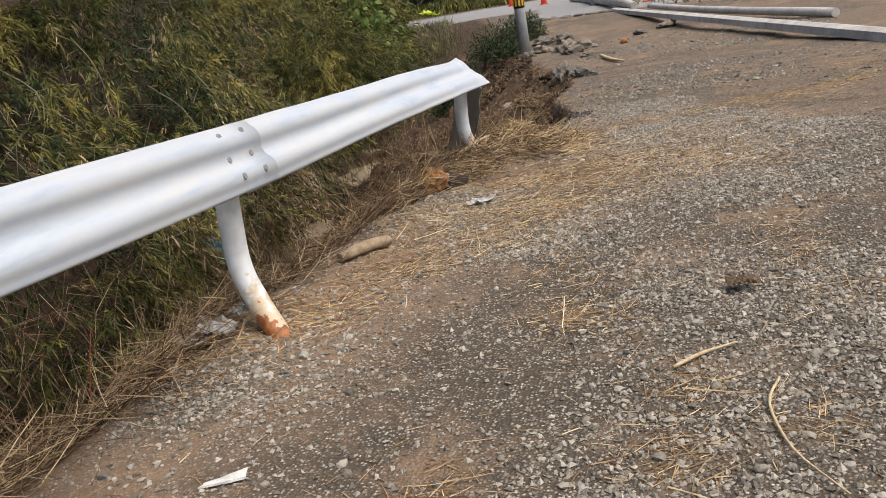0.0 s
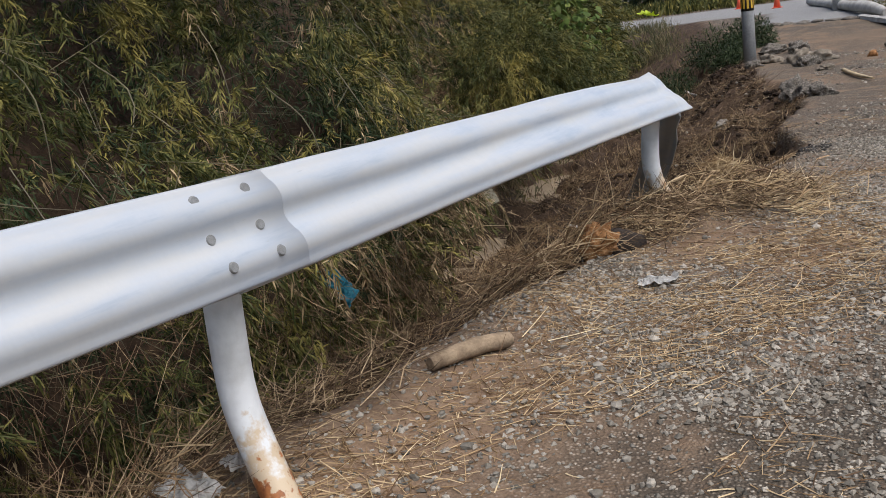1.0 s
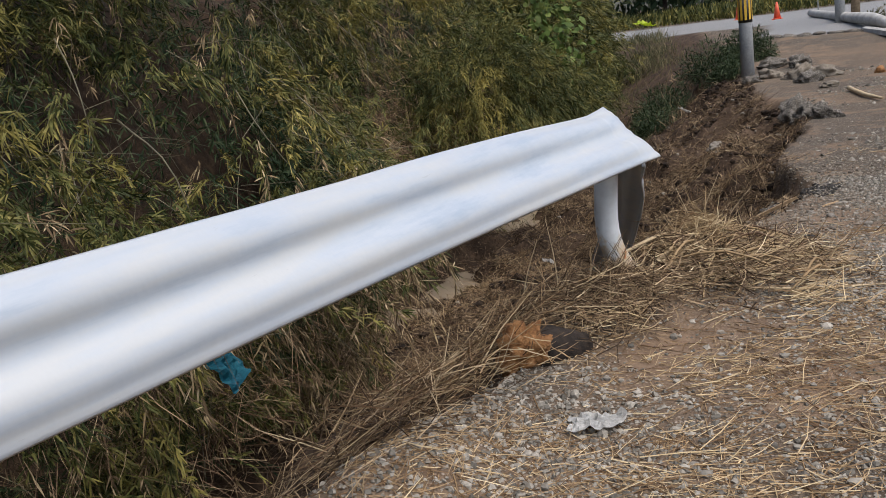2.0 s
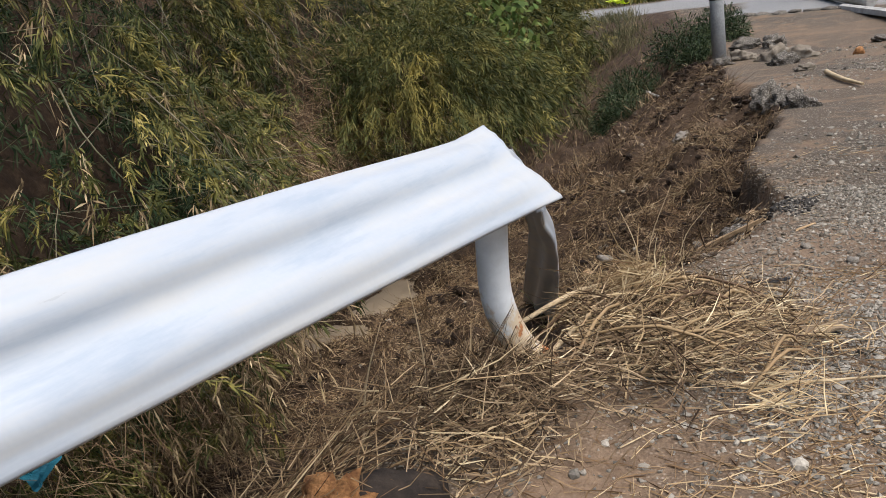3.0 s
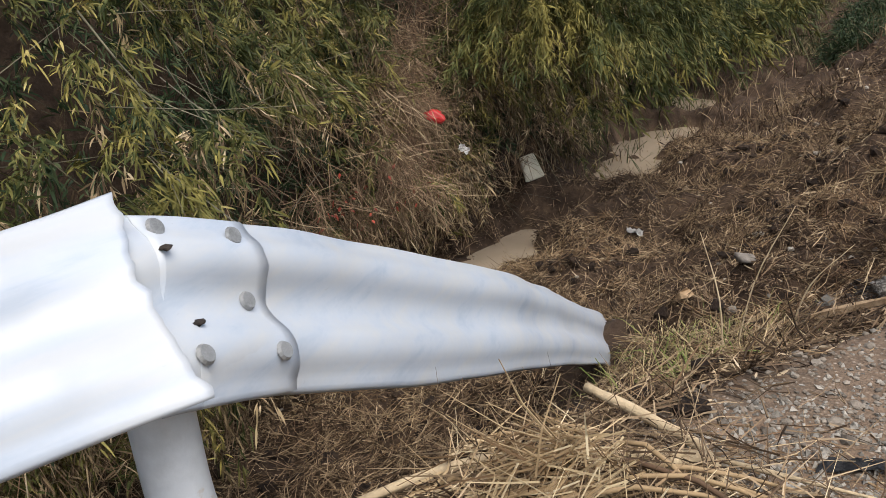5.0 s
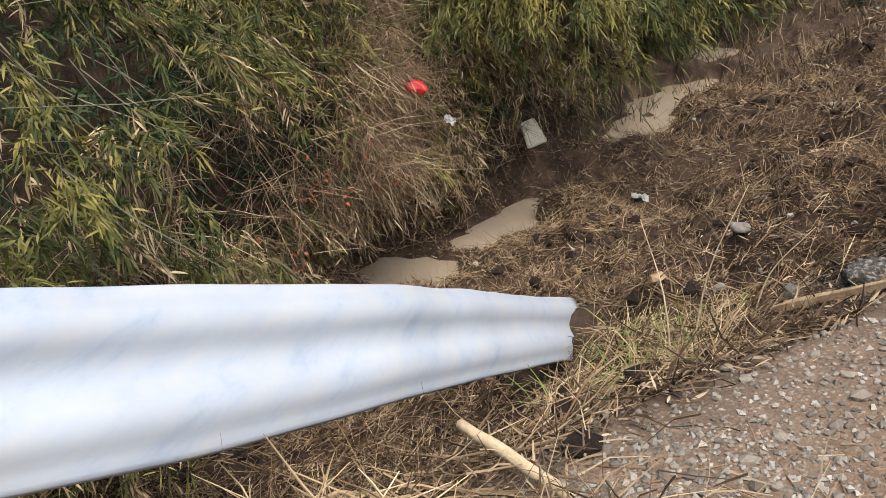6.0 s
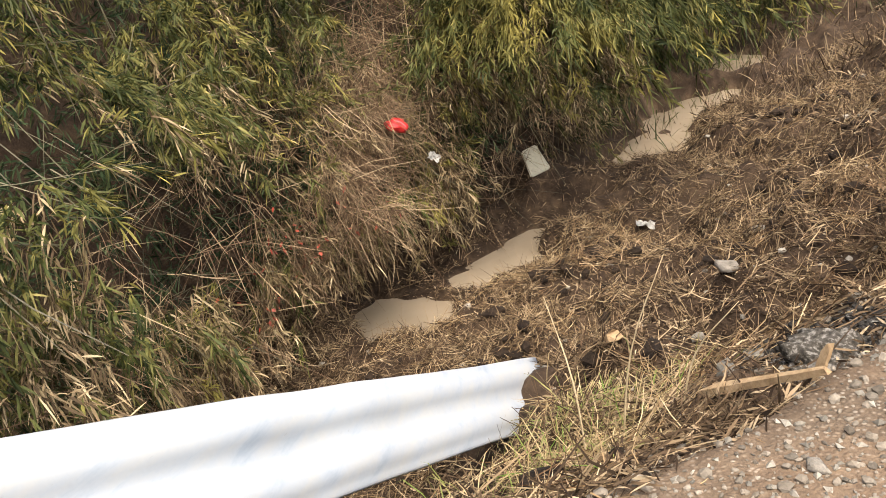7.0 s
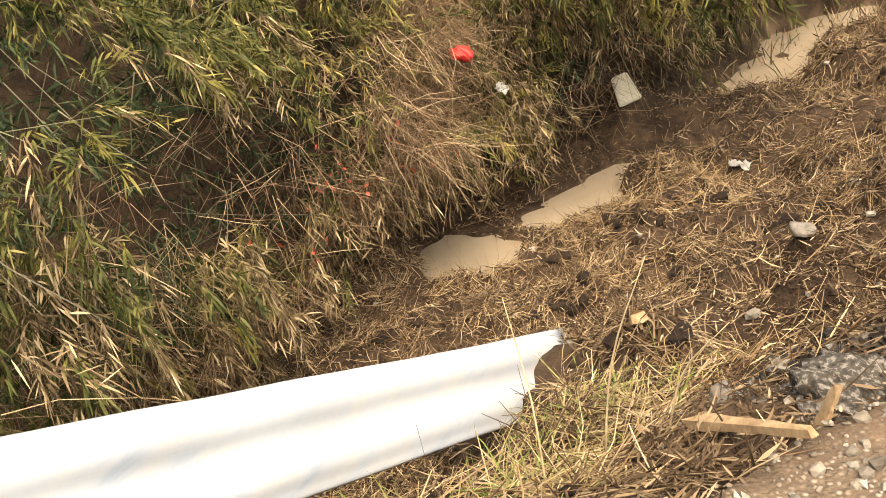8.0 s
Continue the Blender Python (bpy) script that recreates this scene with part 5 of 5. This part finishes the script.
def traffic_cone(x, y, h):
    cone = thing("traffic_cone", "orange plastic traffic cone standing on the road", "traffic cone", seated(x, y), group="traffic cones")
    bm = bmesh.new()
    bmesh.ops.create_cone(bm, cap_ends=True, segments=18, radius1=0.15, radius2=0.03, depth=h, matrix=pose(0, 0, h / 2 + 0.03))
    part("body", smooth_bm(bm), M["orange"], cone)
    bm = bmesh.new()
    bmesh.ops.create_cube(bm, size=1)
    bmesh.ops.scale(bm, vec=(0.38, 0.38, 0.04), verts=bm.verts)
    bmesh.ops.bevel(bm, geom=bm.edges[:], offset=0.012, segments=1, affect="EDGES")
    bmesh.ops.translate(bm, vec=(0, 0, 0.02), verts=bm.verts)
    part("base", bm, M["orange"], cone)


traffic_cone(-8.0, 41.9, 0.66)
traffic_cone(-10.9, 47.8, 0.66)
traffic_cone(-2.6, 33.6, 0.28)

sign = thing("marker_sign", "fluorescent lime marker board on a thin post", "sign", seated(-7.04, 45.9))
part("post", tube_bm([(0, 0, -0.1), (0, 0, 1.7)], [0.025, 0.025], 8, 2), M["concrete"], sign)
bm = bmesh.new()
bmesh.ops.create_cube(bm, size=1)
bmesh.ops.scale(bm, vec=(0.34, 0.02, 0.9), verts=bm.verts)
bmesh.ops.bevel(bm, geom=bm.edges[:], offset=0.008, segments=1, affect="EDGES")
bmesh.ops.translate(bm, vec=(0, -0.04, 1.28), verts=bm.verts)
part("board", bm, M["lime"], sign, "lime yellow board")
lay("yellow_sheet", crumple_bm(1.2, 0.7, 130, 0.4), M["lime"], "crumpled fluorescent yellow sheet on the verge", "sheet", seated(-16.6, 51.0, 0.02), (0, 12, 60))


def far_rail():
    rail = thing("guard_rail", "straight white guard rail along the far road", "guard rail")
    ends = [(-6.8, 54.0), (-2.6, 49.4), (1.8, 44.6), (6.5, 39.5)]
    for a, b in zip(ends, ends[1:]):
        za, zb = float(ground_z(*a)), float(ground_z(*b))
        part("beam_section", beam_bm([(*a, za + 0.95), (*b, zb + 0.95)], [(*a, za + 0.60), (*b, zb + 0.60)], 2), M["paint"], rail)
    for k in range(9):
        f = k / 8 * 3
        i = min(int(f), 2)
        a, b = Vector(ends[i]), Vector(ends[i + 1])
        p = a.lerp(b, f - i) + Vector((0.1, 0.1))
        part("post", tube_bm([seated(p.x, p.y, -0.1), seated(p.x, p.y, 0.92)], [0.057, 0.057], 10, 2), M["paint"], rail)


far_rail()


# ---- weeds, verge and trees beyond ----
def upright_blades(name, x, y, lo, hi, width, material, rng, label, category, lean=0.45):
    n = len(x)
    d = unit(np.stack([rng.normal(0, lean, n), rng.normal(0, lean, n), np.full(n, 1.0)], 1))
    me = leaf_mesh(name, np.stack([x, y, ground_z(x, y) - 0.03], 1), d, rng.uniform(lo, hi, n), width * rng.uniform(0.6, 1.4, n), rng.uniform(0.05, 0.7, n), rng)
    return put(name, me, material, None, label, category, kind="stuff")


def far_green():
    rng = np.random.default_rng(71)
    # tall half-dry grass on the far side of the ditch and along its head
    x, y = scatter(rng, 90000, -16, -4.5, 15, 40, lambda x, y: np.clip((edge_x(y) - x - 1.0) / 1.2, 0, 1) * np.clip(0.5 + 0.7 * vnoise(x, y, 0.6, 72), 0.05, 1) * np.clip(np.interp(x - toe_x(y), [-1.5, 0, 0.6, 1.4], [1, 1, 0.4, 0.0]) + np.clip((y - 21) / 5, 0, 1), 0, 1) * np.interp(y, [15, 18], [0.15, 1]))
    upright_blades("tall_grass", x, y, 0.25, 0.75, 0.014, M["weedgrass"], rng, "tall half-dry grass at the head of the ditch", "grass")
    x, y = scatter(rng, 16000, -9.5, -4.6, 15, 30, lambda x, y: np.clip((edge_x(y) - x - 0.5) / 0.8, 0, 1) * np.clip(0.0 + 0.9 * vnoise(x, y, 0.5, 73), 0, 1))
    upright_blades("brown_weeds", x, y, 0.2, 0.6, 0.012, M["dead"], rng, "brown dead weeds on the ditch slope", "dead grass")
    # dark green weeds behind the pole
    n = 15000
    cx, cy, cr = np.array([-6.6, -7.4, -6.0, -7.0, -5.9]), np.array([26.2, 24.6, 27.5, 22.6, 24.9]), np.array([0.9, 0.8, 0.7, 0.7, 0.5])
    k = rng.integers(0, 5, n)
    v = unit(rng.normal(size=(n, 3)))
    v[:, 2] = np.abs(v[:, 2])
    o = np.stack([cx[k], cy[k], ground_z(cx[k], cy[k])], 1) + v * (cr[k] * rng.uniform(0.4, 1.05, n))[:, None] * np.array([1, 1, 1.15])
    me = leaf_mesh("green_weeds", o, unit(v * 0.6 + rng.normal(size=(n, 3)) * 0.5 + np.array([0, 0, 0.25])), rng.uniform(0.10, 0.26, n), rng.uniform(0.015, 0.032, n), rng.uniform(0.2, 0.9, n), rng)
    put("green_weeds", me, M["green"], None, "dark green broad-leaved weeds behind the utility pole", "weeds", kind="stuff")
    # verges by the far road
    x, y = scatter(rng, 26000, -34, 1, 51.5, 66, lambda x, y: np.clip(0.6 + 0.6 * vnoise(x, y, 0.25, 74), 0.1, 1))
    upright_blades("far_verge_grass", x, y, 0.5, 1.3, 0.10, M["sasa"], rng, "yellow-green tall grass beyond the far road", "grass", 0.3)
    x, y = scatter(rng, 16000, -4.2, 9, 29, 44, lambda x, y: np.clip((x + 0.86 * (y - 33) + 3.2) / 2.0, 0, 1) * np.clip((48.5 - y - 1.05 * x) / 2, 0, 1) * np.clip(0.55 + 0.8 * vnoise(x, y, 0.35, 75), 0.1, 1))
    upright_blades("low_verge_grass", x, y, 0.12, 0.35, 0.04, M["weedgrass"], rng, "short brown and green verge grass", "grass", 0.6)
    # woods behind everything
    n = 9000
    x, z = rng.uniform(-60, 40, n), 9 * rng.random(n) ** 1.3
    o = np.stack([x, 88 + 3 * vnoise(x, z, 0.2, 76) + rng.uniform(-1.5, 1.5, n), z + 0.3], 1)
    me = leaf_mesh("far_woods", o, unit(rng.normal(size=(n, 3)) + np.array([0, -0.4, 0])), rng.uniform(0.6, 1.5, n), rng.uniform(0.3, 0.7, n), rng.uniform(0.1, 0.8, n), rng)
    put("far_woods", me, M["green"], None, "dark green woods behind the far road", "woods", kind="stuff")


far_green()


def tree(x, y, height, spread, seed, label):
    rng = np.random.default_rng(seed)
    base = seated(x, y, -0.2)
    t = thing("tree", label, "tree", base, group="far trees")
    trunk = tube_bm([(0, 0, 0), (0.1, 0.1, height * 0.3), (0.0, 0.2, height * 0.85)], [0.02 * height, 0.016 * height, 0.004 * height], 9, 8, 0.08, seed)
    for k in range(6):
        a, z0 = rng.uniform(0, 6.28), height * rng.uniform(0.25, 0.7)
        limb = tube_bm([(0.05, 0.1, z0), (math.cos(a) * spread * 0.5, math.sin(a) * spread * 0.5, z0 + height * 0.12), (math.cos(a) * spread * 0.85, math.sin(a) * spread * 0.85, z0 + height * 0.2)],
                       [0.008 * height, 0.005 * height, 0.002 * height], 6, 6, 0.05, seed + k)
        tmp = bpy.data.meshes.new("limb")
        limb.to_mesh(tmp)
        limb.free()
        trunk.from_mesh(tmp)
        bpy.data.meshes.remove(tmp)
    part("trunk", trunk, M["bark"], t)
    n, c = 2600, 26
    cc = rng.normal(size=(c, 3)) * np.array([spread * 0.5, spread * 0.5, height * 0.26]) + np.array([0, 0, height * 0.52])
    k = rng.integers(0, c, n)
    v = unit(rng.normal(size=(n, 3)))
    o = cc[k] + v * (rng.uniform(0.4, 1.0, n) * spread * 0.34)[:, None]
    o[:, 2] = np.maximum(o[:, 2], 0.3 if y > 9 else 1.6)
    me = leaf_mesh("crown", o, unit(v + rng.normal(size=(n, 3)) * 0.6), rng.uniform(0.25, 0.6, n) * height / 7, rng.uniform(0.12, 0.26, n) * height / 7, rng.uniform(0.1, 0.8, n), rng)
    put("crown", me, M["green"], t, "dark green leafy crown")


# The three nearer than y 9 are added above the view to shade the thicket.
for k, (x, y, h, s) in enumerate(((-9, 78, 10, 4.5), (-15, 75, 9, 4.2), (-22, 72, 10, 4.5), (-2, 80, 10, 4.5), (5, 82, 10, 4.5), (-28, 66, 9, 4.2), (-20, 44, 8, 3.2), (-16.5, 35, 7.5, 3.0), (-14.5, 28, 7, 2.8), (-12.5, 20, 7, 2.8), (-8.6, 7.2, 7.5, 3.3), (-8.3, 3.4, 7.5, 3.4), (-8.0, -0.6, 7.5, 3.4), (12, 84, 10, 4.5))):
    tree(x, y, h, s, 200 + k, "dark leafy tree beyond the far road" if y > 60 else "dark leafy tree on top of the bank")
